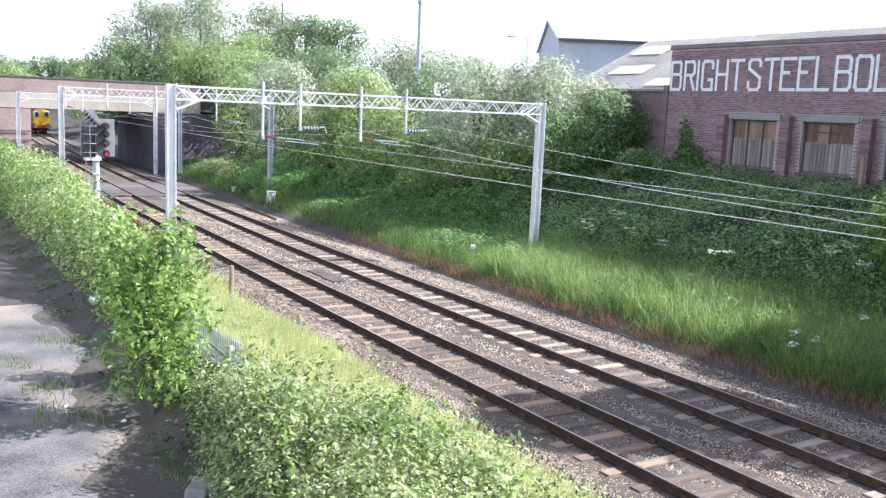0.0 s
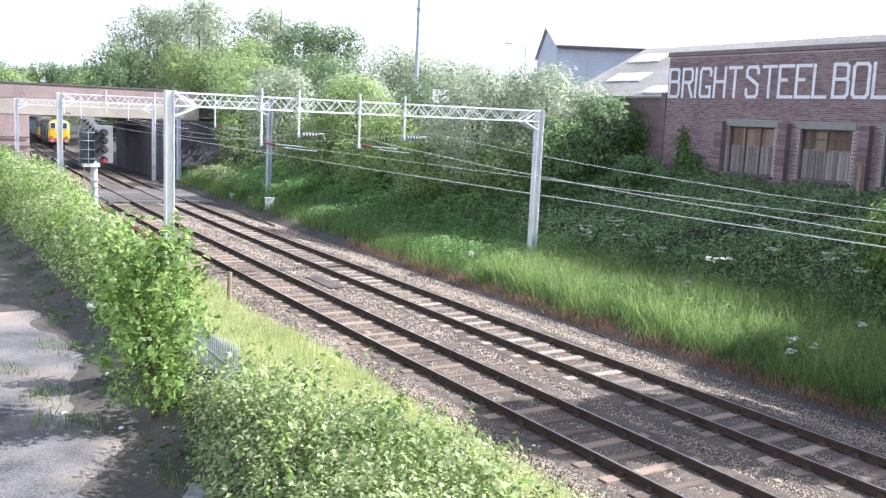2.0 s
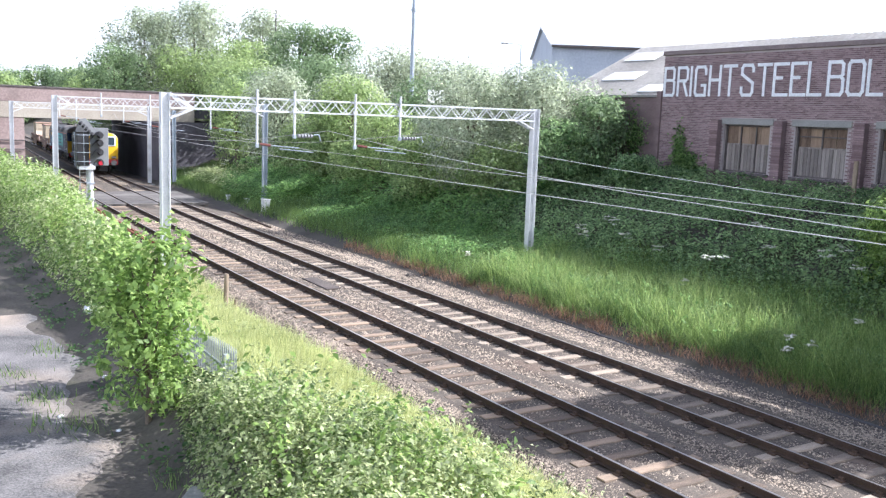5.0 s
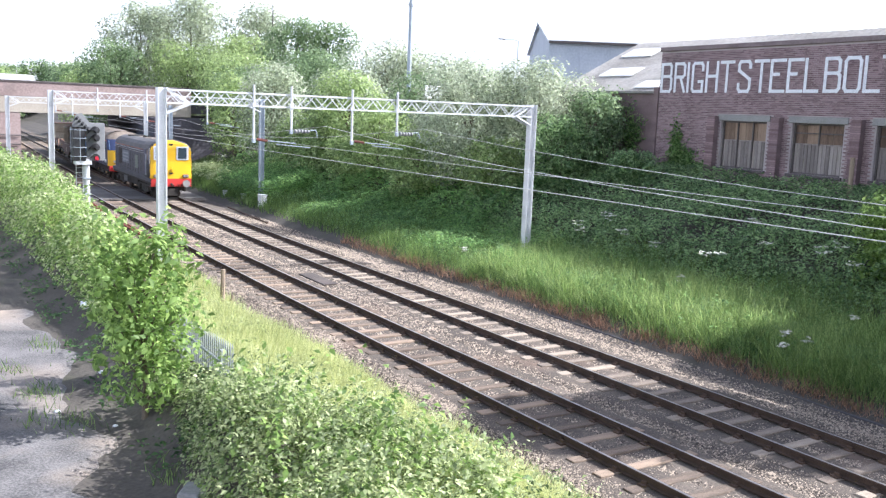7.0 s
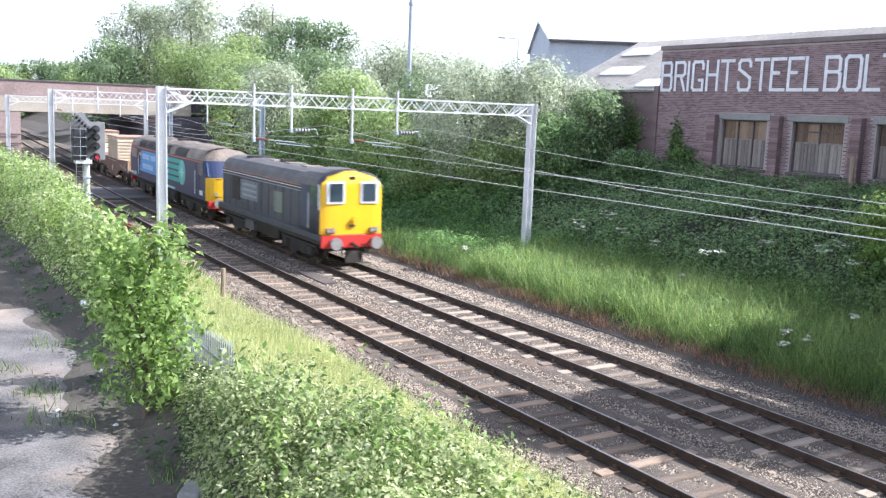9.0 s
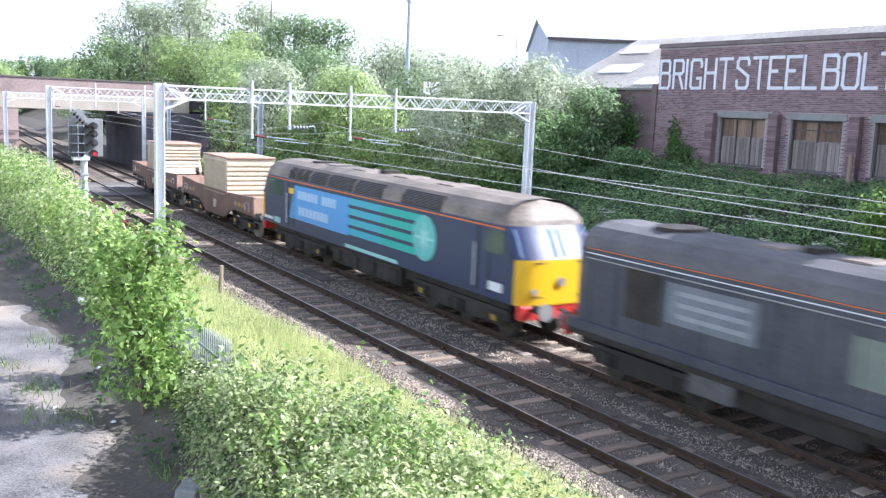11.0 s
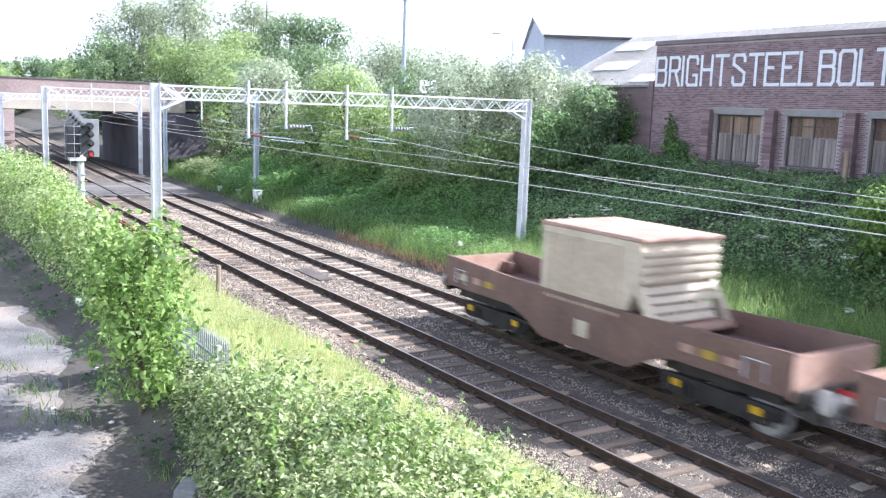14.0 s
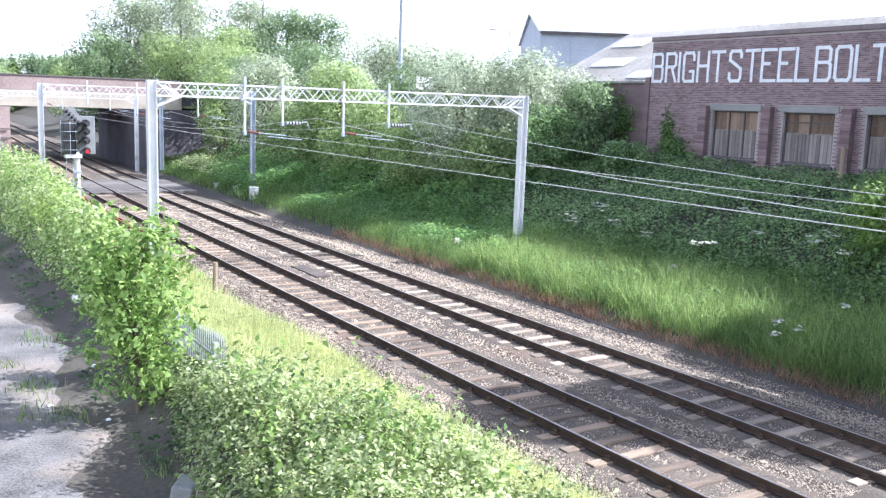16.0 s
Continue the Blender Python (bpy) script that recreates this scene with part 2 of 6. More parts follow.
def tube(points, r, bm=None, seg=5, r2=None):
    """A bent bar through the points, tapering from r to r2, in one skin."""
    bm = bm if bm is not None else bmesh.new()
    pts = [Vector(p) for p in points]
    n = len(pts) - 1
    r2 = r if r2 is None else r2
    rings = []
    for i, p in enumerate(pts):
        d = pts[min(i + 1, n)] - pts[max(i - 1, 0)]
        side = d.cross(Vector((0.12, 0.05, 1.0)) if abs(d.normalized().z) < 0.9 else Vector((1, 0.1, 0))).normalized()
        up = side.cross(d).normalized()
        rr = r + (r2 - r) * i / n
        rings.append([bm.verts.new(p + side * rr * math.cos(2 * math.pi * k / seg) + up * rr * math.sin(2 * math.pi * k / seg)) for k in range(seg)])
    for u, v in zip(rings, rings[1:]):
        for k in range(seg):
            j = (k + 1) % seg
            bm.faces.new((u[k], u[j], v[j], v[k]))
    bm.faces.new(rings[0][::-1])
    bm.faces.new(rings[-1])
    return bm


def extrude(profile, y0, y1, bm=None, axis="y"):
    """A closed outline (x, z) drawn out along y, or (y, z) along x."""
    bm = bm if bm is not None else bmesh.new()
    at = (lambda p, t: (p[0], t, p[1])) if axis == "y" else (lambda p, t: (t, p[0], p[1]))
    a = [bm.verts.new(at(p, y0)) for p in profile]
    b = [bm.verts.new(at(p, y1)) for p in profile]
    n = len(profile)
    for i in range(n):
        j = (i + 1) % n
        bm.faces.new((a[i], a[j], b[j], b[i]))
    bm.faces.new(a[::-1])
    bm.faces.new(b)
    return bm


def loft(sections, bm=None, ends=True):
    """Joins outlines of equal length (lists of 3D points)."""
    bm = bm if bm is not None else bmesh.new()
    rings = [[bm.verts.new(p) for p in s] for s in sections]
    n = len(rings[0])
    for u, v in zip(rings, rings[1:]):
        for i in range(n):
            j = (i + 1) % n
            bm.faces.new((u[i], u[j], v[j], v[i]))
    if ends:
        bm.faces.new(rings[0][::-1])
        bm.faces.new(rings[-1])
    return bm


def quads(name, verts, m, parent=None, label="", per=4):
    """One mesh of many loose faces with per corners each, from an array of corners."""
    v = np.asarray(verts, np.float32).reshape(-1, 3)
    n = len(v) // per
    me = bpy.data.meshes.new(name)
    me.vertices.add(len(v))
    me.vertices.foreach_set("co", v.ravel())
    me.loops.add(len(v))
    me.loops.foreach_set("vertex_index", np.arange(len(v), dtype=np.int32))
    me.polygons.add(n)
    me.polygons.foreach_set("loop_start", np.arange(0, len(v), per, dtype=np.int32))
    me.update()
    return link(name, me, m, parent, label)


RNG = np.random.default_rng(7)


def leaves(name, at, size, m, parent=None, label="", up=0.4, slim=0.55, spread=0.35, out=None):
    """Pointed four-cornered leaves at the given places, turned every way with a lean to the sky."""
    n = len(at)
    nrm = RNG.normal(size=(n, 3))
    nrm[:, 2] = np.abs(nrm[:, 2]) + up
    if out is not None:
        nrm = nrm * 0.62 + out * 1.25
    nrm /= np.linalg.norm(nrm, axis=1)[:, None]
    a = np.cross(nrm, RNG.normal(size=(n, 3)))
    a /= np.linalg.norm(a, axis=1)[:, None] + 1e-9
    b = np.cross(nrm, a)
    s = (size * (1 + spread * RNG.normal(size=n)).clip(0.45, 1.9))[:, None]
    lift = nrm * s * 0.16
    v = np.stack([at - a * s * 0.5, at - b * s * slim * 0.5 + lift, at + a * s * 0.55, at + b * s * slim * 0.5 + lift], 1)
    return quads(name, v, m, parent, label)


def blades(name, base, height, width, m, parent=None, label="", lean=0.45):
    """Grass blades, each a bent three-sided spear, standing at the base points."""
    n = len(base)
    ang = RNG.uniform(0, 2 * np.pi, n)
    side = np.stack([np.cos(ang), np.sin(ang), np.zeros(n)], 1)
    ang2 = RNG.uniform(0, 2 * np.pi, n)
    h = height * (0.55 + 0.9 * RNG.random(n))
    out = np.stack([np.cos(ang2), np.sin(ang2), np.zeros(n)], 1) * (h * lean * RNG.random(n))[:, None]
    tip = base + out + np.stack([np.zeros(n), np.zeros(n), h], 1)
    w = (width * (0.7 + 0.6 * RNG.random(n)))[:, None]
    v = np.stack([base - side * w * 0.5, base + side * w * 0.5, tip + side * w * 0.12, tip - side * w * 0.12], 1)
    return quads(name, v, m, parent, label)


def bend(y):
    """Sideways shift of the gently curving line at y."""
    y = np.clip(y, -60, 260)
    return 0.000326 * (np.minimum(y, 95.0) - 30.0) ** 2 + 0.0424 * np.maximum(y - 95.0, 0.0)


PROFILE_X = [-4000, -60, -9, -8.3, -7.6, -6.6, -5.6, -4.2, -3.0, -2.3, 6.1, 7.2, 7.8, 9.0, 11.4, 14, 17, 19.2, 24, 60, 4000]
PROFILE_Z = [0.2, 0.2, 0.22, 0.3, 0.75, 1.0, 0.85, 0.35, -0.12, -0.5, -0.55, -0.5, -0.3, 0.0, 0.34, 1.35, 2.9, 3.7, 3.9, 4.0, 4.0]


def ground_z(x, y):
    x, y = np.asarray(x, float), np.asarray(y, float)
    z = np.interp(x - bend(y) * (np.abs(y) < 300), PROFILE_X, PROFILE_Z)
    return z + 0.08 * np.sin(x * 0.9 + 1.3) * np.sin(y * 0.55) * (np.interp(x, [-9, -7, -3, -2, 8, 11], [0, 1, 1, 0, 0, 1]))


# ---- ground, yard and line ----
def sheet(name, xs, ys, zf, m, label, category):
    """A ground sheet over a grid; x is counted from the curving line near it."""
    xx, yy = np.meshgrid(xs, ys)
    near = np.abs(yy) < 300
    gx = xx + bend(yy) * near * (np.abs(xx) < 70)
    zz = zf(gx, yy)
    v = np.stack([gx, yy, zz], -1).reshape(-1, 3)
    w, h = len(xs), len(ys)
    idx = np.arange(w * h).reshape(h, w)
    f = np.stack([idx[:-1, :-1], idx[:-1, 1:], idx[1:, 1:], idx[1:, :-1]], -1).reshape(-1, 4)
    me = bpy.data.meshes.new(name)
    me.from_pydata(v.tolist(), [], f.tolist())
    for p in me.polygons:
        p.use_smooth = True
    return tagged(link(name, me, m), label, category, kind="structure")


def rough_z(x, y):
    return ground_z(x, y) + 0.03 * np.sin(x * 3.1 + y * 1.7) * np.sin(y * 2.3) * (np.abs(x) < 60)


def build_ground():
    xs = np.unique(np.concatenate([[-4000, -1200, -400, -150, -60, -40, -30, -20], np.arange(-14, 24, 0.35), [26, 30, 40, 60, 150, 400, 1200, 4000], PROFILE_X]))
    ys = np.unique(np.concatenate([[-4000, -1000, -300, -100], np.arange(-40, 130, 0.8), np.arange(130, 260, 5), [300, 500, 1200, 4000]]))
    sheet("ground", xs, ys, rough_z, M_SOIL, "earth of the cutting and banks under the plants", "ground")
    # Tarmac ends where the hedge's shadow does; dark soil beyond stands partly for shade.
    edge = lambda y: -8.95 - 0.5 * np.clip(16.0 - y, 0, 1.5) + 0.6 * np.clip((y - 19.0) / 3.0, 0, 1) + 0.28 * np.sin(y * 0.9) + 0.2 * np.sin(y * 2.3 + 1) + 0.12 * np.sin(y * 5.1)
    yard = sheet("yard", np.linspace(0, 1, 40), np.arange(-20, 28.3, 0.4), lambda x, y: 0 * x + 0.27, M_TARMAC, "worn grey tarmac yard with bare sandy patches beside the hedge", "yard")
    for v in yard.data.vertices:
        u = min(1.0, max(0.0, v.co.x - float(bend(v.co.y))))
        v.co.x = -60 + (60 + float(edge(v.co.y))) * u ** 0.35
        v.co.z = 0.27 + 0.02 * math.sin(v.co.x * 1.3) * math.sin(v.co.y * 0.9) - 0.06 * (u > 0.98)
    # ballast bed: flat top with shoulders
    bx = [-2.75, -2.35, -1.75, -1.3, 0, 1.3, 1.8, 2.3, 3.59, 4.9, 5.4, 6.2, 7.0]
    bz = [-0.56, -0.4, -0.22, -0.19, -0.2, -0.19, -0.22, -0.19, -0.2, -0.19, -0.22, -0.42, -0.57]
    xs = np.linspace(-2.9, 7.0, 62)
    sheet("ballast", xs, np.arange(-30, 240, 0.5), lambda x, y: np.interp(x - bend(y), bx, bz) + 0.015 * np.sin(x * 9 + y * 7) * np.sin(y * 5.3), M_BALLAST, "grey and brown crushed stone ballast under the tracks", "ballast")
    sheet("cess_path", [6.5, 6.8, 7.1, 7.45], np.arange(-30, 90, 1.0), lambda x, y: 0 * x - 0.505 + 0.02 * np.sin(x * 7 + y * 3) * np.sin(y * 2.1), M_CESS, "dark trodden path of cinders beside the ballast", "path")


S_B = 3.591
SPACE = 0.768


def rail_mesh(cx, name, parent):
    prof = [(-0.07, -0.159), (0.07, -0.159), (0.07, -0.145), (0.012, -0.125), (0.012, -0.05), (0.036, -0.038), (0.036, -0.006), (0.028, 0), (-0.028, 0), (-0.036, -0.006), (-0.036, -0.038), (-0.012, -0.05), (-0.012, -0.125), (-0.07, -0.145)]
    bm = loft([[(cx + p[0] + float(bend(y)), y, p[1]) for p in prof] for y in np.arange(-28, 232, 4.0)])
    ob = part(name, bm, M_RAIL, parent, "rusty steel rail with a worn bright head")
    ob.data.materials.append(M_RAILTOP)
    for p in ob.data.polygons:
        if p.normal.z > 0.9 and p.center.z > -0.01:
            p.material_index = 1
    return ob


def build_track(cx, name_label, m_sleeper, shift):
    tr = thing("railway_track", name_label, "track", kind="structure")
    rail_mesh(cx - 0.7525, "rail", tr)
    rail_mesh(cx + 0.7525, "rail", tr)
    me = bpy.data.meshes.new("sleeper")
    bm = box(-1.27, -0.125, -0.3, 1.27, 0.125, -0.165, bevel=0.012)
    bm.to_mesh(me)
    bm.free()
    me.materials.append(m_sleeper)
    y = 5.0 + shift
    far = bmesh.new()
    chairs = bmesh.new()
    while y < 150:
        x = cx + float(bend(y))
        turn = math.degrees(-0.000652 * (min(y, 95.0) - 30)) + random.uniform(-0.8, 0.8)
        dx, dz = random.uniform(-0.03, 0.03), random.uniform(-0.012, 0.008)
        m = pose(x + dx, y + random.uniform(-0.025, 0.025), dz, 0, 0, turn)
        if y < 75:
            ob = new("sleeper", me)
            ob.parent = tr
            ob.matrix_basis = m
        else:
            box(-1.27, -0.125, -0.3, 1.27, 0.125, -0.165, far, m=m)
        if y < 70:
            for sx in (-0.7525, 0.7525):
                box(sx - 0.17, -0.08, -0.175, sx + 0.17, 0.08, -0.135, chairs, m=pose(x, y, 0, 0, 0, turn))
                box(sx - 0.1, -0.05, -0.14, sx - 0.055, 0.05, -0.085, chairs, m=pose(x, y, 0, 0, 0, turn))
                box(sx + 0.055, -0.05, -0.14, sx + 0.1, 0.05, -0.085, chairs, m=pose(x, y, 0, 0, 0, turn))
        y += SPACE
    tagged(part("sleepers", far, m_sleeper, tr), kind="stuff")
    tagged(part("rail_chairs", chairs, M_CHAIR, tr), kind="stuff")
    plates = bmesh.new()
    for y in (13.9, 32.2, 50.5):
        for sx in (-0.7525, 0.7525):
            for s in (-0.03, 0.03):
                box(cx + sx + s - 0.012 + float(bend(y)), y - 0.25, -0.125, cx + sx + s + 0.012 + float(bend(y)), y + 0.25, -0.05, plates)
    part("fishplates", plates, M_RAIL, tr)


def build_stones():
    """Loose ballast stones as real lumps."""
    oct_v = np.array([(1, 0, 0), (0, 1, 0), (-1, 0, 0), (0, -1, 0), (0, 0, 1.0)])
    tri = [(0, 1, 4), (1, 2, 4), (2, 3, 4), (3, 0, 4)]
    n = 150000
    u = RNG.random(n)
    y = 9.0 + 46.0 * u ** 1.7
    x = np.where(RNG.random(n) < 0.2, RNG.uniform(-3.15, -1.2, n), RNG.uniform(-2.6, 7.2, n))
    # keep clear of the rails, thin over the sleepers
    for c in (0.0, S_B):
        for s in (-0.7525, 0.7525):
            x = np.where(np.abs(x - c - s) < 0.1, x + 0.22, x)
    keep = np.ones(n, bool)
    for c, sh in ((0.0, SHIFT_A), (S_B, SHIFT_B)):
        on = np.abs(x - c) < 1.3
        ph = np.abs(((y - 5.0 - sh) / SPACE + 0.5) % 1.0 - 0.5) * SPACE
        keep &= ~(on & (ph < 0.15) & (RNG.random(n) < 0.96))
    x, y = x[keep], y[keep]
    n = len(x)
    z = np.interp(x, [-3.2, -2.8, -2.5, -2.35, -1.75, 5.4, 6.2, 6.6, 7.2], [-0.03, -0.21, -0.36, -0.38, -0.21, -0.21, -0.41, -0.5, -0.5])
    r = RNG.uniform(0.014, 0.032, n) * (1 + 0.02 * (y - 10))
    rot = RNG.uniform(0, 2 * np.pi, n)
    c, s = np.cos(rot), np.sin(rot)
    jit = 1 + 0.5 * (RNG.random((n, 5, 3)) - 0.5)
    p = oct_v[None] * jit
    px = p[..., 0] * c[:, None] - p[..., 1] * s[:, None]
    py = p[..., 0] * s[:, None] + p[..., 1] * c[:, None]
    pts = np.stack([px * r[:, None] + (x + bend(y))[:, None], py * r[:, None] + y[:, None], p[..., 2] * r[:, None] * 0.9 + z[:, None]], -1)
    v = pts.reshape(-1, 3)
    f = (np.array(tri)[None] + (np.arange(n) * 5)[:, None, None]).reshape(-1, 3)
    me = bpy.data.meshes.new("ballast_stones")
    me.vertices.add(len(v))
    me.vertices.foreach_set("co", v.astype(np.float32).ravel())
    me.loops.add(f.size)
    me.loops.foreach_set("vertex_index", f.astype(np.int32).ravel())
    me.polygons.add(len(f))
    me.polygons.foreach_set("loop_start", np.arange(0, f.size, 3, dtype=np.int32))
    me.update()
    tagged(link("ballast_stones", me, M_STONE), "loose grey and brown ballast stones round the sleepers", "ballast", kind="stuff")


SHIFT_A, SHIFT_B = 0.18, 0.42


def build_line():
    build_track(0.0, "running line with worn rails on brown timber sleepers", M_SLEEPER_A, SHIFT_A)
    build_track(S_B, "running line with worn rails on pale sleepers", M_SLEEPER_B, SHIFT_B)
    # boarded crossing in front of the bridge
    cr = thing("track_crossing", "flat grey panels of a boarded track crossing", "crossing", kind="structure")
    for y in np.arange(61.5, 69, 1.85):
        b = float(bend(y))
        for x0, x1 in ((-2.3, -0.83), (-0.66, 0.66), (0.83, 2.76), (S_B - 0.66, S_B + 0.66), (S_B + 0.83, S_B + 2.5)):
            part("panel", box(x0 + b, y, -0.22, x1 + b, y + 1.8, -0.03, bevel=0.02), M_CROSS, cr)
    # spare rusty rail lying along the left shoulder
    sp = thing("spare_rail", "bright rusty spare rail lying on the ballast shoulder", "rail")
    prof = [(-0.07, 0), (0.07, 0), (0.015, 0.04), (0.015, 0.1), (0.036, 0.12), (0.036, 0.15), (-0.036, 0.15), (-0.036, 0.12), (-0.015, 0.1), (-0.015, 0.04)]
    part("rail_length", loft([[(-1.72 + p[0] + float(bend(y)), y, p[1] - 0.24) for p in prof] for y in (40, 46, 52, 58, 62)]), M_RUST, sp)
    part("rail_length", loft([[(-1.5 + p[0] + float(bend(y)), y, p[1] - 0.24) for p in prof] for y in (43, 48, 54, 60)]), M_RUST, sp)
    kb = thing("cess_edging", "dark weathered edging strip along the cinder path", "edging", kind="structure")
    for y in np.arange(4, 26, 4.0):
        part("board", box(7.24 + float(bend(y)), y, -0.6, 7.36 + float(bend(y)), y + 3.99, -0.47 + random.uniform(-0.003, 0.003)), M_EDGING, kb)
    # Dark patch between the tracks, drawn as a thin flat slab.
    mat = box(1.55, 30.6, -0.2, 2.15, 33.0, -0.15, bevel=0.02)
    tagged(part("ballast_mat", mat, M_CESS), "thin dark slab lying between the tracks", "mat")
    # rusty bar on the far cess
    tagged(part("steel_bar", rod((6.55, 50, -0.36), (7.0, 58.5, -0.36), 0.06), M_RAIL), "rusty steel bar lying beside the path", "bar")


def build_boxes():
    for x, y, w, h in ((8.65, 56.6, 0.46, 0.72), (8.9, 61.0, 0.28, 0.32), (8.7, 64.5, 0.25, 0.32)):
        z = float(ground_z(x + 0.0, y))
        b = thing("equipment_cabinet", "small white lineside equipment box in the grass", "cabinet", pose(x, y, z), "lineside boxes")
        part("body", box(-w / 2, -w / 2, 0, w / 2, w / 2, h, bevel=0.02), M_WHITE, b)
        part("lid", box(-w / 2 - 0.03, -w / 2 - 0.03, h + 0.003, w / 2 + 0.03, w / 2 + 0.03, h + 0.05, bevel=0.012), M_WHITE, b)
        part("plinth", box(-w / 2 - 0.04, -w / 2 - 0.04, -0.3, w / 2 + 0.04, w / 2 + 0.04, -0.003), M_CONC, b)


# ---- overhead line ----
def h_column(x, y, z0, z1, m, parent, w=0.3):
    """A steel H column with its web across the track."""
    bm = box(x - w / 2, y - w / 2, z0, x - w / 2 + 0.03, y + w / 2, z1)
    box(x + w / 2 - 0.03, y - w / 2, z0, x + w / 2, y + w / 2, z1, bm)
    box(x - w / 2 + 0.03, y - 0.012, z0, x + w / 2 - 0.03, y + 0.012, z1, bm)
    return part("column", bm, m, parent)


def gantry(y, xl, xr, top, zl, zr, hangers, m, label, depth=0.5, m_right=None):
    g = thing("gantry", label, "gantry", group="overhead line gantries")
    b = float(bend(y)) if y > 40 else 0.0
    xl, xr = xl + b, xr + b
    h_column(xl, y, zl, top, m, g, 0.3)
    h_column(xr, y, zr, top, m_right or m, g, 0.3)
    for x, z in ((xl, zl), (xr, zr)):
        part("footing", box(x - 0.4, y - 0.4, z - 0.8, x + 0.4, y + 0.4, z - 0.1, bevel=0.03), M_CONC, g)
    x0, x1 = xl + 0.15, xr - 0.15
    for dy in (-0.2, 0.2):
        for z in (top - 0.06, top - depth):
            part("chord", box(x0, y + dy - 0.03, z - 0.03, x1, y + dy + 0.03, z + 0.03), m, g)
    n = int((x1 - x0) / 0.42)
    step = (x1 - x0) / n
    lat = bmesh.new()
    for i in range(n):
        a, c = x0 + i * step, x0 + (i + 1) * step
        for dy in (-0.2, 0.2):
            zz = (top - depth, top - 0.06) if (i % 2 == 0) == (dy > 0) else (top - 0.06, top - depth)
            rod((a, y + dy, zz[0]), (c, y + dy, zz[1]), 0.02, lat, 4)
        rod((a, y - 0.2, top - 0.06), (c, y + 0.2, top - 0.06), 0.016, lat, 4)
        rod((a, y + 0.2, top - depth), (c, y - 0.2, top - depth), 0.016, lat, 4)
    part("lattice", lat, m, g)
    for x, s in ((xl, 1), (xr, -1)):
        for dy in (-0.2, 0.2):
            part("knee_brace", rod((x + s * 0.15, y + dy * 0.7, top - depth - 0.35), (x + s * 0.95, y + dy, top - depth), 0.045, seg=4), m, g)
            part("knee_brace", rod((x + s * 0.15, y + dy * 0.7, top - 0.02), (x + s * 0.95, y + dy, top - depth), 0.045, seg=4), m, g)
    for hx, low, arm in hangers:
        hx += b
        part("drop_tube", rod((hx, y - 0.28, top + 0.25), (hx, y - 0.28, low), 0.044, seg=8), m, g)
        part("clamp", box(hx - 0.07, y - 0.34, top - depth - 0.03, hx + 0.07, y - 0.2, top - depth + 0.12), m, g)
        part("bracket", box(hx - 0.055, y - 0.34, low - 0.04, hx + 0.055, y - 0.22, low + 0.12, bevel=0.015), M_GALVDARK, g)
        if arm == "arm":
            part("insulator", rod((hx + 0.1, y - 0.3, low + 0.1), (hx + 0.48, y - 0.34, low + 0.05), 0.05, seg=8), M_INSUL, g, "brown ribbed insulator")
            part("registration_arm", rod((hx + 0.52, y - 0.34, low + 0.05), (hx + 1.5, y - 0.5, low - 0.02), 0.02, seg=6), M_GALVDARK, g)
            part("registration_arm", rod((hx + 0.8, y - 0.38, low - 0.06), (hx + 2.0, y - 0.62, low - 0.16), 0.018, seg=6), M_GALVDARK, g)
        elif arm == "drum":
            for i in range(5):
                part("insulator_disc", rod((hx + 0.14 + i * 0.12, y - 0.28, low + 0.06), (hx + 0.22 + i * 0.12, y - 0.28, low + 0.06), 0.085, seg=10, r2=0.06), M_GREY, g, "dark ribbed insulator disc")
            part("clevis", tube([(hx + 0.75, y - 0.28, low + 0.1), (hx + 0.95, y - 0.28, low + 0.12), (hx + 1.02, y - 0.28, low - 0.1)], 0.024), M_GALVDARK, g)
    return g


def wire(name, x, zs, label, r=0.009):
    pts = [(x + dx + float(bend(y)), y, z) for y, z, dx in zs]
    ob = part(name, tube(pts, r, seg=5), M_WIRE)
    return tagged(ob, label, "wire", "overhead wires")


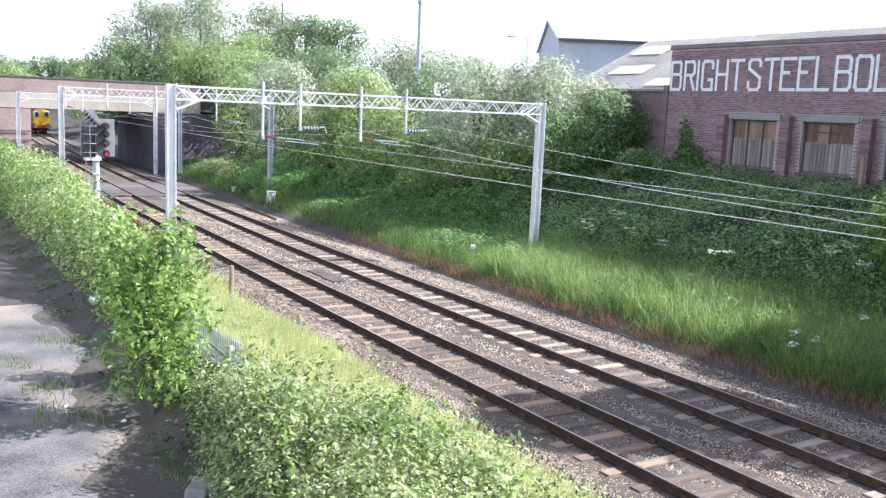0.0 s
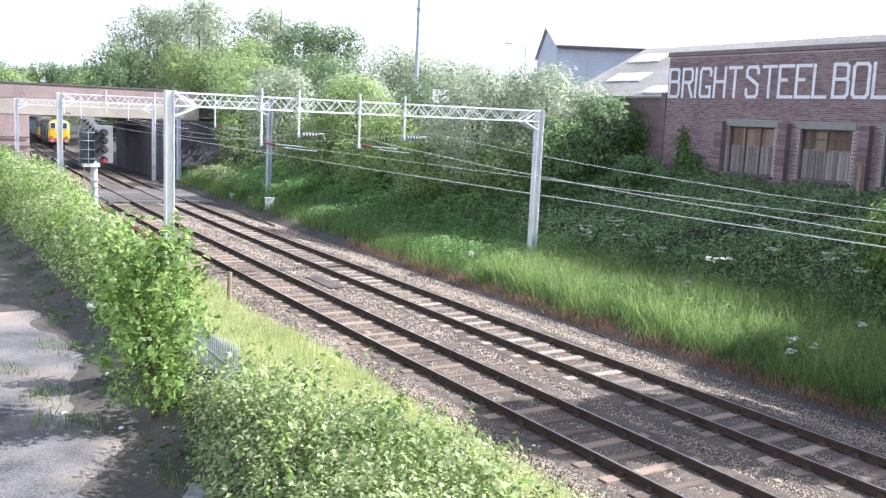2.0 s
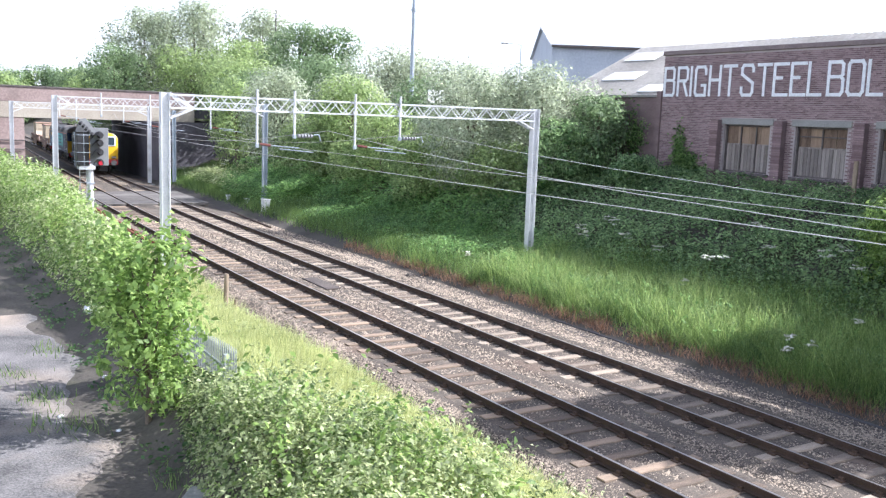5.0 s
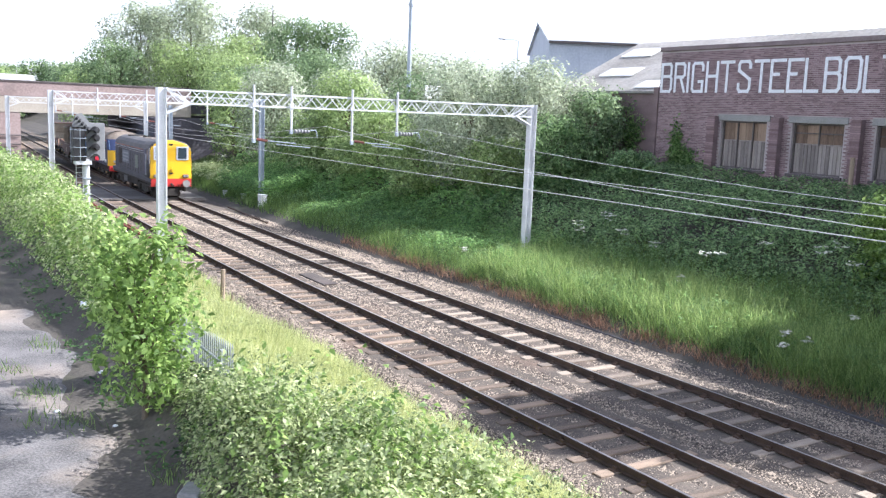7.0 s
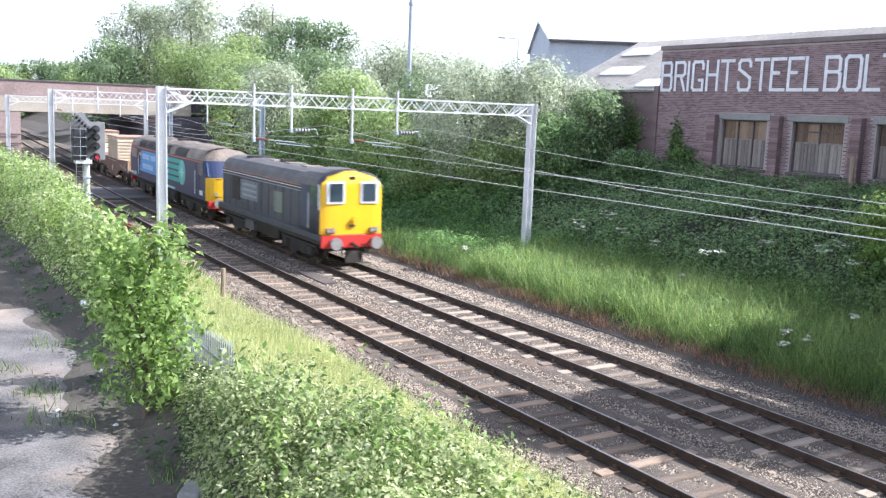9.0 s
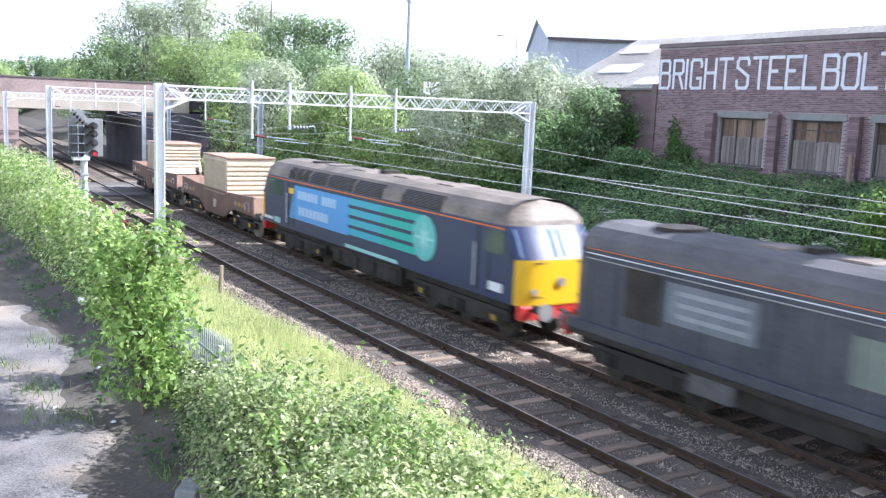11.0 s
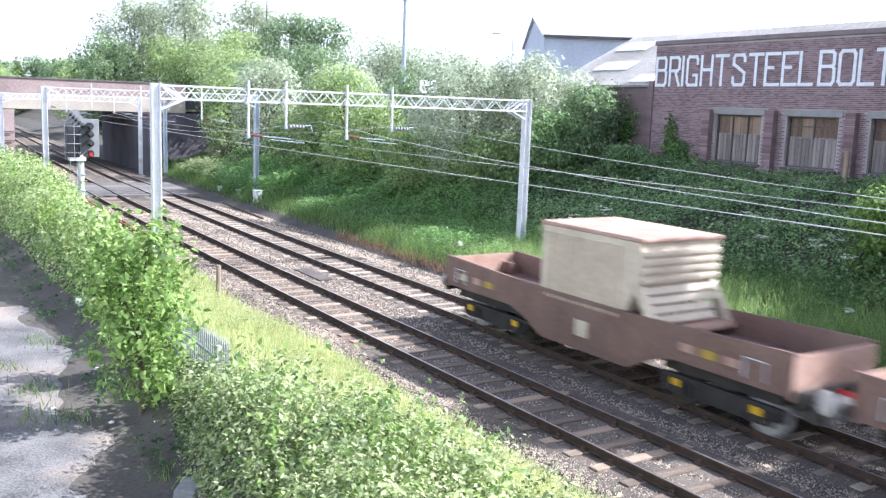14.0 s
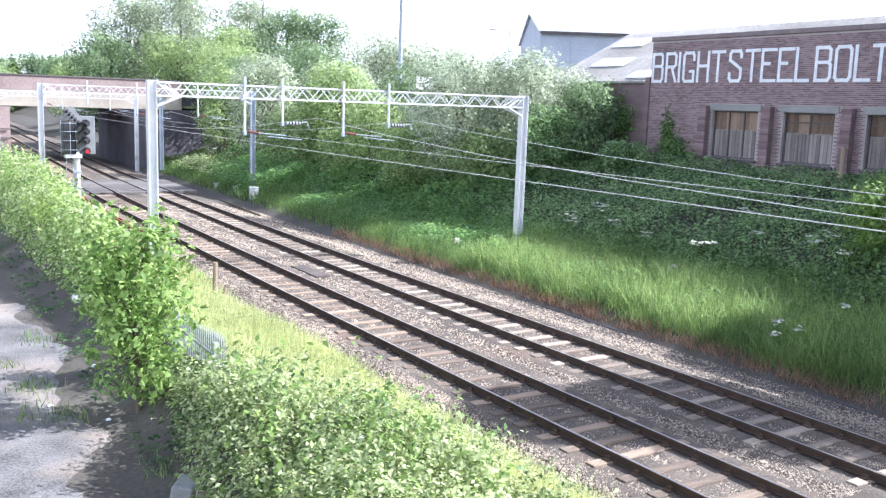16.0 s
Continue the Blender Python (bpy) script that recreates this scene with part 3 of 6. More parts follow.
def build_overhead():
    gantry(31.5, -4.08, 11.34, 6.75, 0.05, 0.3, [(-0.95, 5.0, "arm"), (0.45, 5.35, "drum"), (2.85, 5.0, "arm"), (4.75, 5.35, "drum")], M_GALV, "white galvanised lattice gantry spanning both tracks")
    gantry(59.0, -3.9, 9.16, 6.75, 0.0, 0.05, [(-1.3, 5.6, ""), (1.6, 5.0, "arm"), (2.6, 5.6, ""), (5.4, 5.0, "arm")], M_GALV, "white lattice gantry carrying the wires near the signal", m_right=M_GALVDARK)
    gantry(82.0, -4.5, 6.4, 6.35, 0.0, -0.35, [(-0.9, 5.2, "arm"), (0.4, 4.9, "arm"), (4.2, 4.9, "arm")], M_GALV, "white lattice gantry in front of the road bridge")
    mast = thing("catenary_mast", "weathered steel mast standing on the grass bank", "mast")
    h_column(8.63, 79.0, 0.0, 6.05, M_GALVDARK, mast, 0.28)
    part("cross_arm", box(7.73, 78.95, 5.75, 8.49, 79.05, 5.85), M_GALVDARK, mast)
    spans = (-24.0, 31.5, 59.0, 82.0, 120.0, 160.0, 200.0)
    for x in (0.0, S_B):
        wire("contact_wire", x, [(y, 4.66, 0.15 * math.cos(y * 0.11)) for y in range(-24, 201, 8)], "pale copper contact wire over the track")
        pts = []
        for a, b in zip(spans, spans[1:]):
            low, high = 4.8, min(6.1, 4.8 + 0.0016 * ((b - a) / 2) ** 2 + 0.25)
            for i in range(12 if b < 200 else 13):
                t = i / 12
                y = a + (b - a) * t
                z = low + (high - low) * (2 * t - 1) ** 2
                if y > 84:
                    z = min(z, 5.0)
                pts.append((y, z, 0.15 * math.cos(y * 0.11)))
        wire("catenary_wire", x, pts, "pale sagging catenary wire over the track", 0.008)


# ---- signal ----
def build_signal():
    z0 = float(ground_z(-2.6, 54))
    s = thing("railway_signal", "grey colour light signal showing red, with a caged ladder", "signal", pose(-2.55, 54.0, 0))
    part("post", rod((0, 0, z0 - 0.2), (0, 0, 3.0), 0.165, seg=12), M_GALV, s, "white painted post")
    part("platform", box(-0.62, -0.3, 2.7, 0.24, 0.4, 2.9), M_GALV, s)
    for z in (1.0, 1.9):
        part("band", box(-0.2, -0.2, z, 0.2, 0.2, z + 0.07), M_GALVDARK, s)
    head = part("backboard", box(0.0, 0.0, 2.9, 1.0, 0.06, 5.0, bevel=0.02), M_GREY, s, "grey signal backboard")
    for i, z in enumerate((4.72, 4.28, 3.78, 3.2)):
        lamp = part("lamp_housing", rod((0.55, -0.02, z - 0.15), (0.55, -0.12, z - 0.15), 0.16, seg=14), M_BLACK, head)
        hood = bmesh.new()
        reach = 0.25 if i == 3 else 0.7
        for k in range(8):
            a0, a1 = math.pi * k / 8, math.pi * (k + 1) / 8
            p = [(0.5 + 0.24 * math.cos(a), 0.24 * math.sin(a)) for a in (a0, a1)]
            f = [hood.verts.new(v) for v in ((p[0][0], -0.02, z - 0.15 + p[0][1]), (p[1][0], -0.02, z - 0.15 + p[1][1]), (p[1][0] - 0.43 * reach, -reach, z - 0.15 - 0.25 * reach + p[1][1]), (p[0][0] - 0.43 * reach, -reach, z - 0.15 - 0.25 * reach + p[0][1]))]
            hood.faces.new(f)
        bmesh.ops.solidify(hood, geom=hood.faces[:], thickness=0.02)
        part("hood", hood, M_BLACK, head, "long black lamp hood")
        part("lens", rod((0.55, -0.125, z - 0.15), (0.55, -0.14, z - 0.15), 0.12, seg=14), M_REDLAMP if i == 3 else M_BLACK, head, "lit red lens" if i == 3 else "")
    feather = part("route_indicator", extrude([(-0.75, 4.75), (-0.5, 5.45), (-0.2, 5.52), (0.25, 4.95), (0.25, 4.75)], -0.02, 0.04), M_GREY, s, "angled route indicator board")
    for i in range(5):
        x, z = -0.42 + 0.14 * i, 5.28 - 0.15 * i
        part("route_light_hood", rod((x, 0.0, z), (x - 0.12, -0.35, z - 0.08), 0.075, seg=8), M_BLACK, feather)
    for z in (3.15, 3.65, 4.15, 4.6):
        part("cage_hoop", tube([(-0.8, 0.4, z), (-0.85, -0.3, z), (-0.5, -0.55, z), (-0.05, -0.5, z), (0.0, 0.1, z)], 0.014), M_GALVDARK, s)
    for x, y in ((-0.84, -0.25), (-0.4, -0.54)):
        part("cage_bar", rod((x, y, 2.8), (x, y, 4.75), 0.012, seg=5), M_GALVDARK, s)
    part("equipment_case", box(-0.72, -0.35, 2.9, -0.08, 0.4, 4.65, bevel=0.03), M_BLACK, s)
    for x in (-0.5, -0.15):
        part("ladder_stile", rod((x, 0.3, z0), (x, 0.3, 2.8), 0.025, seg=5), M_GALV, s)
    for i in range(10):
        part("ladder_rung", rod((-0.5, 0.3, z0 + 0.25 + i * 0.27), (-0.15, 0.3, z0 + 0.25 + i * 0.27), 0.014, seg=5), M_GALV, s)


M_REDLAMP = glow("red_lamp_glass", (0.55, 0.03, 0.05), 0.45)


# ---- road bridge ----
def build_bridge():
    br = thing("road_bridge", "brick and concrete road bridge crossing over the railway", "bridge", kind="structure")
    y0, y1 = 90.0, 105.0
    part("girder", box(-125, y0, 4.92, 13.5, y0 + 0.5, 6.35, bevel=0.03), M_CREAMCONC, br, "stained cream concrete edge girder")
    part("girder", box(-125, y1 - 0.5, 4.92, 13.5, y1, 6.35, bevel=0.03), M_CREAMCONC, br)
    part("parapet", box(-125, y0 - 0.03, 6.352, 13.5, y0 + 0.37, 7.6), M_BRIDGEBRICK, br, "brown brick parapet")
    part("parapet", box(-125, y1 - 0.37, 6.352, 13.5, y1 + 0.03, 7.6), M_BRIDGEBRICK, br)
    part("coping", box(-125, y0 - 0.1, 7.602, 13.5, y0 + 0.44, 7.76, bevel=0.02), M_FRAME, br, "dark stone coping")
    part("coping", box(-125, y1 - 0.44, 7.602, 13.5, y1 + 0.1, 7.76, bevel=0.02), M_FRAME, br)
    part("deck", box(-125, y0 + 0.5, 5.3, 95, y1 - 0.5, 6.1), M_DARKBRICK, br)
    part("abutment", box(8.65, y0 + 0.05, -1, 95, y1 - 0.05, 4.918), M_DARKBRICK, br, "dark grey brick abutment")
    part("abutment", box(-125, y0 + 0.05, -1, -1.75, y1 - 0.05, 4.918), M_BRIDGEBRICK, br, "weathered brown brick abutment")
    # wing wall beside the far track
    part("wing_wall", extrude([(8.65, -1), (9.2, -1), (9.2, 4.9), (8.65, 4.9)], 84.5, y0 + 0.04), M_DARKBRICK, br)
    for z in (2.9, 2.1):
        part("pipe", rod((-20, y0 - 0.1, z + 0.2), (-1.8, y0 - 0.1, z), 0.06, seg=6), M_FRAME, br, "dark pipe along the wall")
    for i in range(9):
        part("pilaster", box(-8.5 - i * 4.5, y0 - 0.12, -1, -7.9 - i * 4.5, y0 + 0.02, 4.9), M_BRIDGEBRICK, br)


# ---- factory ----
BX, BY0, BY1, BTOP = 20.0, -6.0, 33.0, 9.78


def brick_wall_courses(y0, y1, z0, z1, holes, parent, single):
    """Brick courses proud of the mortar; bricks as parts near the windows, the rest joined."""
    bw, bh, j = 0.23, 0.075, 0.004
    me = bpy.data.meshes.new("brick")
    b = box(-0.03, -bw / 2 + j, -bh / 2 + 0.009, 0.03, bw / 2 - j, bh / 2 - 0.009)
    b.to_mesh(me)
    b.free()
    me.materials.append(M_BRICK)
    corners = []
    base = np.array([(-0.03, -1, -1), (-0.03, 1, -1), (-0.03, 1, 1), (-0.03, -1, 1)])
    made = 0
    row = 0
    z = z0
    while z + bh / 2 < z1:
        y = y0 + (bw / 2 if row % 2 else 0)
        while y < y1:
            a, c = max(y, y0), min(y + bw, y1)
            mid = (a + c) / 2
            inside = any(h[0] < c and a < h[1] and h[2] < z + bh and z < h[3] for h in holes)
            if not inside and c - a > 0.08:
                dx = random.uniform(-0.006, 0.006)
                if single(mid, z) and c - a > bw - 0.01 and made < 300:
                    ob = new("brick", me)
                    ob.parent = parent
                    ob.location = (BX + dx, mid, z + bh / 2)
                    made += 1
                else:
                    hw, hh = (c - a) / 2 - j, bh / 2 - 0.009
                    x = BX - 0.03 + dx
                    f = [(x, mid - hw, z + bh / 2 - hh), (x, mid + hw, z + bh / 2 - hh), (x, mid + hw, z + bh / 2 + hh), (x, mid - hw, z + bh / 2 + hh)]
                    k = [(BX + 0.02, p[1], p[2]) for p in f]
                    corners += [f[0], f[3], f[2], f[1]]
                    corners += [f[3], k[3], k[2], f[2], f[0], f[1], k[1], k[0]]
            y += bw
        z += bh
        row += 1
    tagged(quads("brickwork", corners, M_BRICKBULK, parent), kind="stuff")


def letters(text, z0, h, parent):
    """Block letters painted on the wall, each built from flat strokes; y falls along the word."""
    t = 0.138 * h / 1.44
    w = {}
    strokes = {
        "I": [((0, 0), (0, 1))],
        "L": [((0, 1), (0, 0)), ((0, 0), (1, 0))],
        "T": [((0.5, 0), (0.5, 1)), ((0, 1), (1, 1))],
        "H": [((0, 0), (0, 1)), ((1, 0), (1, 1)), ((0, 0.53), (1, 0.53))],
        "E": [((0, 0), (0, 1)), ((0, 1), (1, 1)), ((0, 0), (1, 0)), ((0, 0.55), (0.55, 0.55))],
        "O": [((0, 0.1), (0, 0.9)), ((1, 0.1), (1, 0.9)), ((0.14, 1), (0.86, 1)), ((0.14, 0), (0.86, 0)), ((0, 0.9), (0.14, 1)), ((0.86, 1), (1, 0.9)), ((0, 0.1), (0.14, 0)), ((0.86, 0), (1, 0.1))],
        "B": [((0, 0), (0, 1)), ((0, 1), (0.8, 1)), ((0.8, 1), (0.95, 0.92)), ((0.95, 0.92), (0.95, 0.62)), ((0.95, 0.62), (0.85, 0.55)), ((0, 0.55), (0.85, 0.55)), ((0.85, 0.55), (1, 0.46)), ((1, 0.46), (1, 0.1)), ((1, 0.1), (0.85, 0)), ((0.85, 0), (0, 0))],
        "R": [((0, 0), (0, 1)), ((0, 1), (0.8, 1)), ((0.8, 1), (0.97, 0.92)), ((0.97, 0.92), (0.97, 0.6)), ((0.97, 0.6), (0.8, 0.52)), ((0.8, 0.52), (0, 0.52)), ((0.55, 0.52), (1, 0))],
        "G": [((0, 0.1), (0, 0.9)), ((0, 0.9), (0.14, 1)), ((0.14, 1), (0.86, 1)), ((0.86, 1), (1, 0.9)), ((1, 0.9), (1, 0.76)), ((0, 0.1), (0.14, 0)), ((0.14, 0), (1, 0)), ((1, 0), (1, 0.35)), ((1, 0.35), (0.65, 0.35))],
        "S": [((0, 0.24), (0, 0.1)), ((0, 0.1), (0.14, 0)), ((0.14, 0), (0.86, 0)), ((0.86, 0), (1, 0.1)), ((1, 0.1), (1, 0.4)), ((1, 0.4), (0, 0.7)), ((0, 0.7), (0, 0.9)), ((0, 0.9), (0.14, 1)), ((0.14, 1), (0.86, 1)), ((0.86, 1), (1, 0.9)), ((1, 0.9), (1, 0.8))],
    }
    for ch, y, wide in text:
        w[ch] = wide - t
        y -= t / 2
        bm = bmesh.new()
        for i, ((x0, z_0), (x1, z_1)) in enumerate(strokes[ch]):
            a = Vector((y - x0 * w[ch], z0 + t / 2 + z_0 * (h - t)))
            c = Vector((y - x1 * w[ch], z0 + t / 2 + z_1 * (h - t)))
            d = (c - a).normalized()
            nrm = Vector((-d.y, d.x)) * t / 2
            a, c = a - d * t * 0.45, c + d * t * 0.45
            x = BX - 0.048 - 0.0008 * i
            prof = [a + nrm, c + nrm, c - nrm, a - nrm]
            extrude([(p.x, p.y) for p in prof], x, BX - 0.03, bm, axis="x")
        part("letter", bm, M_LETTER, parent, "white painted block letter")


SIGN = [("B", 32.93, 0.76), ("R", 32.06, 0.74), ("I", 31.24, 0.19), ("G", 30.96, 0.74), ("H", 30.1, 0.74), ("T", 29.27, 0.81), ("S", 28.26, 0.74),
        ("T", 27.39, 0.8), ("E", 26.53, 0.8), ("E", 25.66, 0.8), ("L", 24.82, 0.72), ("B", 23.9, 0.79), ("O", 23.02, 0.79), ("L", 22.15, 0.73), ("T", 21.44, 0.75)]


def build_factory():
    fa = thing("factory", "derelict brown brick factory with boarded windows and painted lettering", "building")
    wins = [(26.5, 29.0), (22.78, 25.2), (18.75, 21.4), (14.9, 17.5), (11.0, 13.7)]
    zl, zh = 4.35, 6.42
    segs = []
    edge = BY1
    for a, b in wins:
        segs.append((b, edge))
        edge = a
    segs.append((BY0, edge))
    for a, b in segs:
        w = part("wall", box(BX, a, 2.2, BX + 0.35, b, BTOP - 0.2), M_BRICKBED, fa, "brown brick wall")
    for a, b in wins:
        part("wall", box(BX, a, 2.2, BX + 0.35, b, zl), M_BRICKBED, fa)
        part("wall", box(BX, a, zh, BX + 0.35, b, BTOP - 0.2), M_BRICKBED, fa)
    holes = [(a, b, zl, zh) for a, b in wins] + [(a - 0.15, b + 0.15, zh - 0.01, zh + 0.28) for a, b in wins]
    part("end_wall", box(BX + 0.36, BY1 - 0.35, 2.2, BX + 12, BY1, 7.6), M_BRICKPLAIN, fa)
    part("back_wall", box(BX + 12, BY0, 2.2, BX + 12.3, 41.0, 7.6), M_BRICKBED, fa)
    part("coping", box(BX - 0.1, BY0, BTOP - 0.2, BX + 0.42, BY1 + 0.05, BTOP, bevel=0.02), M_COPING, fa, "dark brown weathered parapet coping")
    # lower wall running on behind the bushes
    part("low_wall", box(BX + 0.12, BY1 + 0.002, 2.2, BX + 0.45, 41.0, 7.62), M_BRICKPLAIN, fa)
    part("gutter", box(BX - 0.02, BY1 + 0.06, 7.63, BX + 0.5, 41.1, 7.74), M_CONC, fa)
    part("pier", box(BX - 0.1, BY1 + 0.0, 2.2, BX + 0.11, BY1 + 0.3, 7.9), M_BRICKPLAIN, fa)
    for i, (a, b) in enumerate(wins):
        win = part("window", box(BX + 0.24, a - 0.0, zl, BX + 0.3, b, zh), M_BOARDLOW, fa, "boarded factory window with a rotten frame")
        n = 14
        st = (b - a) / n
        for k in range(n):
            part("board", box(BX + 0.2, a + k * st + 0.01, zl + 0.05, BX + 0.235, a + (k + 1) * st - 0.006, zl + 1.22 + random.uniform(-0.03, 0.03)), M_BOARDLOW, win)
        for k in range(4):
            s2 = (b - a) / 4
            part("board", box(BX + 0.215, a + k * s2 + 0.01, zl + 1.26, BX + 0.237, a + (k + 1) * s2 - 0.01, zh - 0.03), M_TIMBER, win)
        fr = bmesh.new()
        box(BX + 0.13, a, zl, BX + 0.2, a + 0.07, zh, fr)
        box(BX + 0.13, b - 0.07, zl, BX + 0.2, b, zh, fr)
        box(BX + 0.13, a, zl, BX + 0.2, b, zl + 0.07, fr)
        box(BX + 0.13, a, zh - 0.07, BX + 0.2, b, zh, fr)
        if i == 0:
            for u in (0.33, 0.66):
                box(BX + 0.14, a + (b - a) * u - 0.03, zl, BX + 0.19, a + (b - a) * u + 0.03, zh, fr)
        else:
            box(BX + 0.14, a + (b - a) * 0.5 - 0.03, zl + 1.2, BX + 0.19, a + (b - a) * 0.5 + 0.03, zh, fr)
            box(BX + 0.14, a, zl + 1.65, BX + 0.19, b, zl + 1.7, fr)
        part("window_frame", fr, M_FRAME, win)
        part("sill", box(BX - 0.1, a - 0.1, zl - 0.12, BX + 0.2, b + 0.1, zl - 0.004, bevel=0.01), M_FRAME, win)
        part("lintel", box(BX - 0.06, a - 0.18, zh + 0.004, BX + 0.12, b + 0.18, zh + 0.27, bevel=0.015), M_CONC, fa, "pale concrete lintel")
    piers = [29.34, 25.86, 22.08, 18.12, 14.2]
    for y in piers:
        pr = part("pier", box(BX - 0.3, y - 0.22, 2.2, BX - 0.035, y + 0.22, 6.62, bevel=0.008), M_BRICKPLAIN, fa, "brick window pier")
        for k in range(30):
            z = 4.0 + k * 0.086
            part("brick", box(BX - 0.325, y - 0.235 + (0.02 if k % 2 else 0), z, BX - 0.295, y + 0.235 - (0 if k % 2 else 0.02), z + 0.068), M_BRICK, pr)
    letters(SIGN, 7.645, 1.405, fa)
    # roof: asbestos sheets up to the ridge, roof lights let in
    e0, e1, ridge_x, ridge_z = BX - 0.05, 41.1, BX + 6.0, 10.75
    rf = bmesh.new()
    ys = np.arange(BY0, e1 + 0.01, 0.17)
    top = []
    for i, y in enumerate(ys):
        d = 0.035 if i % 2 else 0.0
        top.append(((e0 if y > BY1 else BX + 0.5, y, (7.72 if y > BY1 else 7.86) + d), (ridge_x, y, ridge_z + d), (BX + 12.4, y, 7.8 + d)))
    vs = [[rf.verts.new(p) for p in row] for row in top]
    for a, b in zip(vs, vs[1:]):
        for k in range(2):
            rf.faces.new((a[k], a[k + 1], b[k + 1], b[k]))
    bmesh.ops.solidify(rf, geom=rf.faces[:], thickness=0.03)
    roof = part("roof", rf, M_ROOF, fa, "weathered grey corrugated asbestos roof")
    k = (ridge_z - 7.72) / (ridge_x - e0)
    for u0, u1, ya, yb in ((0.27, 0.42, 36.8, 39.4), (0.67, 0.83, 38.0, 40.4), (0.04, 0.16, 33.4, 35.0), (0.3, 0.46, 29.5, 32.2), (0.55, 0.74, 26.0, 29.0)):
        xa, xb = e0 + (ridge_x - e0) * u0, e0 + (ridge_x - e0) * u1
        part("roof_light", loft([[(x, y, 7.72 + (x - e0) * k + dz) for y, dz in ((ya, 0.05), (yb, 0.05), (yb, 0.1), (ya, 0.1))] for x in (xa, xb)]), M_ROOFLIGHT, roof, "pale translucent roof light")
    return fa, w, holes


def build_shed():
    sh = thing("steel_shed", "pale blue clad industrial shed with a white roof", "building", pose(43.07, 71.94, 4.0, 0, 0, 59.15))
    L, W, H, R = 24.0, 21.0, 9.6, 12.2
    part("side_wall", box(0, -L, 0, 0.2, 0, H), M_SHED, sh)
    part("side_wall", box(W - 0.2, -L, 0, W, 0, H), M_SHED, sh)
    part("gable", extrude([(0.2, 0), (W - 0.2, 0), (W - 0.2, H), (W / 2, R - 0.1), (0.2, H)], -0.2, 0), M_SHED, sh)
    part("gable", extrude([(0.2, 0), (W - 0.2, 0), (W - 0.2, H), (W / 2, R - 0.1), (0.2, H)], -L, -L + 0.2), M_SHED, sh)
    part("roof", extrude([(-0.3, H - 0.1), (W / 2, R), (W + 0.3, H - 0.1), (W + 0.3, H + 0.08), (W / 2, R + 0.2), (-0.3, H + 0.08)], -L - 0.2, 0.3), M_SHEDROOF, sh)
    part("gutter", box(-0.5, -L, H - 0.25, -0.31, 0.2, H - 0.02), M_FRAME, sh)
    for i in range(9):
        part("rib", box(-0.06, -L + i * 3, 0, -0.003, -L + i * 3 + 0.12, H - 0.3), M_SHED, sh)


def build_poles():
    p = thing("lamp_column", "tall grey steel lighting column", "column", pose(30.0, 60.0, 0))
    x, y = 22.15, 62.0
    p.matrix_world = pose(x, y, float(ground_z(x, y)))
    part("shaft", rod((0, 0, -0.5), (0, 0, 13.0), 0.2, seg=12, r2=0.13), M_GALVDARK, p)
    part("collar", rod((0, 0, 10.3), (0, 0, 10.5), 0.22, seg=12), M_GALVDARK, p)
    r = thing("flagpole", "thin dark pole among the trees behind the bridge", "pole", pose(25.5, 100.0, 4.0))
    part("shaft", rod((0, 0, -0.5), (0, 0, 13.4), 0.09, seg=8, r2=0.06), M_FRAME, r)
    part("cap", rod((0, 0, 13.401), (0, 0, 13.5), 0.08, seg=8), M_FRAME, r)
    q = thing("street_lamp", "slender grey street lamp", "street lamp", pose(39.3, 72.0, 4))
    part("post", rod((0, 0, 0), (0, 0, 9.3), 0.09, seg=8, r2=0.05), M_GALVDARK, q)
    part("arm", tube([(0, 0, 9.3), (-0.4, 0.2, 9.4), (-1.2, 0.6, 9.42)], 0.04), M_GALVDARK, q)
    part("lantern", box(-1.75, 0.55, 9.35, -1.1, 0.85, 9.48, bevel=0.03), M_GREY, q)
    s = thing("notice_board", "white notice board on posts behind the bushes", "sign", pose(17.32, 50.0, 1.55))
    part("board", box(-0.6, -0.03, 5.6, 0.6, 0.03, 6.4, bevel=0.01), M_WHITE, s)
    for xx in (-0.4, 0.4):
        part("post", rod((xx, 0.06, -1.2), (xx, 0.06, 6.4), 0.04), M_GALVDARK, s)


build_ground()
build_line()
build_stones()
build_boxes()
build_overhead()
build_signal()
build_bridge()
FACTORY, FACTORY_WALL, FACTORY_HOLES = build_factory()
build_shed()
build_poles()


# ---- train ----
P_NAVY = paint("navy_locomotive_paint", (0.022, 0.035, 0.1), 0.4, 0.28)
P_NAVYDUST = material("dusty_navy_paint", (0.03, 0.036, 0.055), (0.085, 0.085, 0.095), 0.6, 1.2, 12, 0.05)
P_ROOFGREY = material("dusty_grey_roof", (0.06, 0.06, 0.066), (0.16, 0.152, 0.148), 0.75, 0.9, 10, 0.08)
P_ROOF = material("dusty_locomotive_roof", (0.075, 0.062, 0.05), (0.29, 0.235, 0.185), 0.6, 0.9, 10, 0.08)
P_YELLOW = paint("warning_yellow_paint", (0.85, 0.5, 0.01), 0.4, 0.12)
P_RED = paint("red_buffer_beam_paint", (0.62, 0.04, 0.03), 0.45, 0.2)
P_SKY = paint("light_blue_livery", (0.1, 0.33, 0.68), 0.45, 0.1)
P_CYAN = paint("cyan_livery", (0.06, 0.4, 0.52), 0.45, 0.1)
P_TEAL = paint("teal_livery", (0.03, 0.42, 0.36), 0.45, 0.1)
P_DISC = paint("washed_teal_livery", (0.14, 0.5, 0.46), 0.45, 0.1)
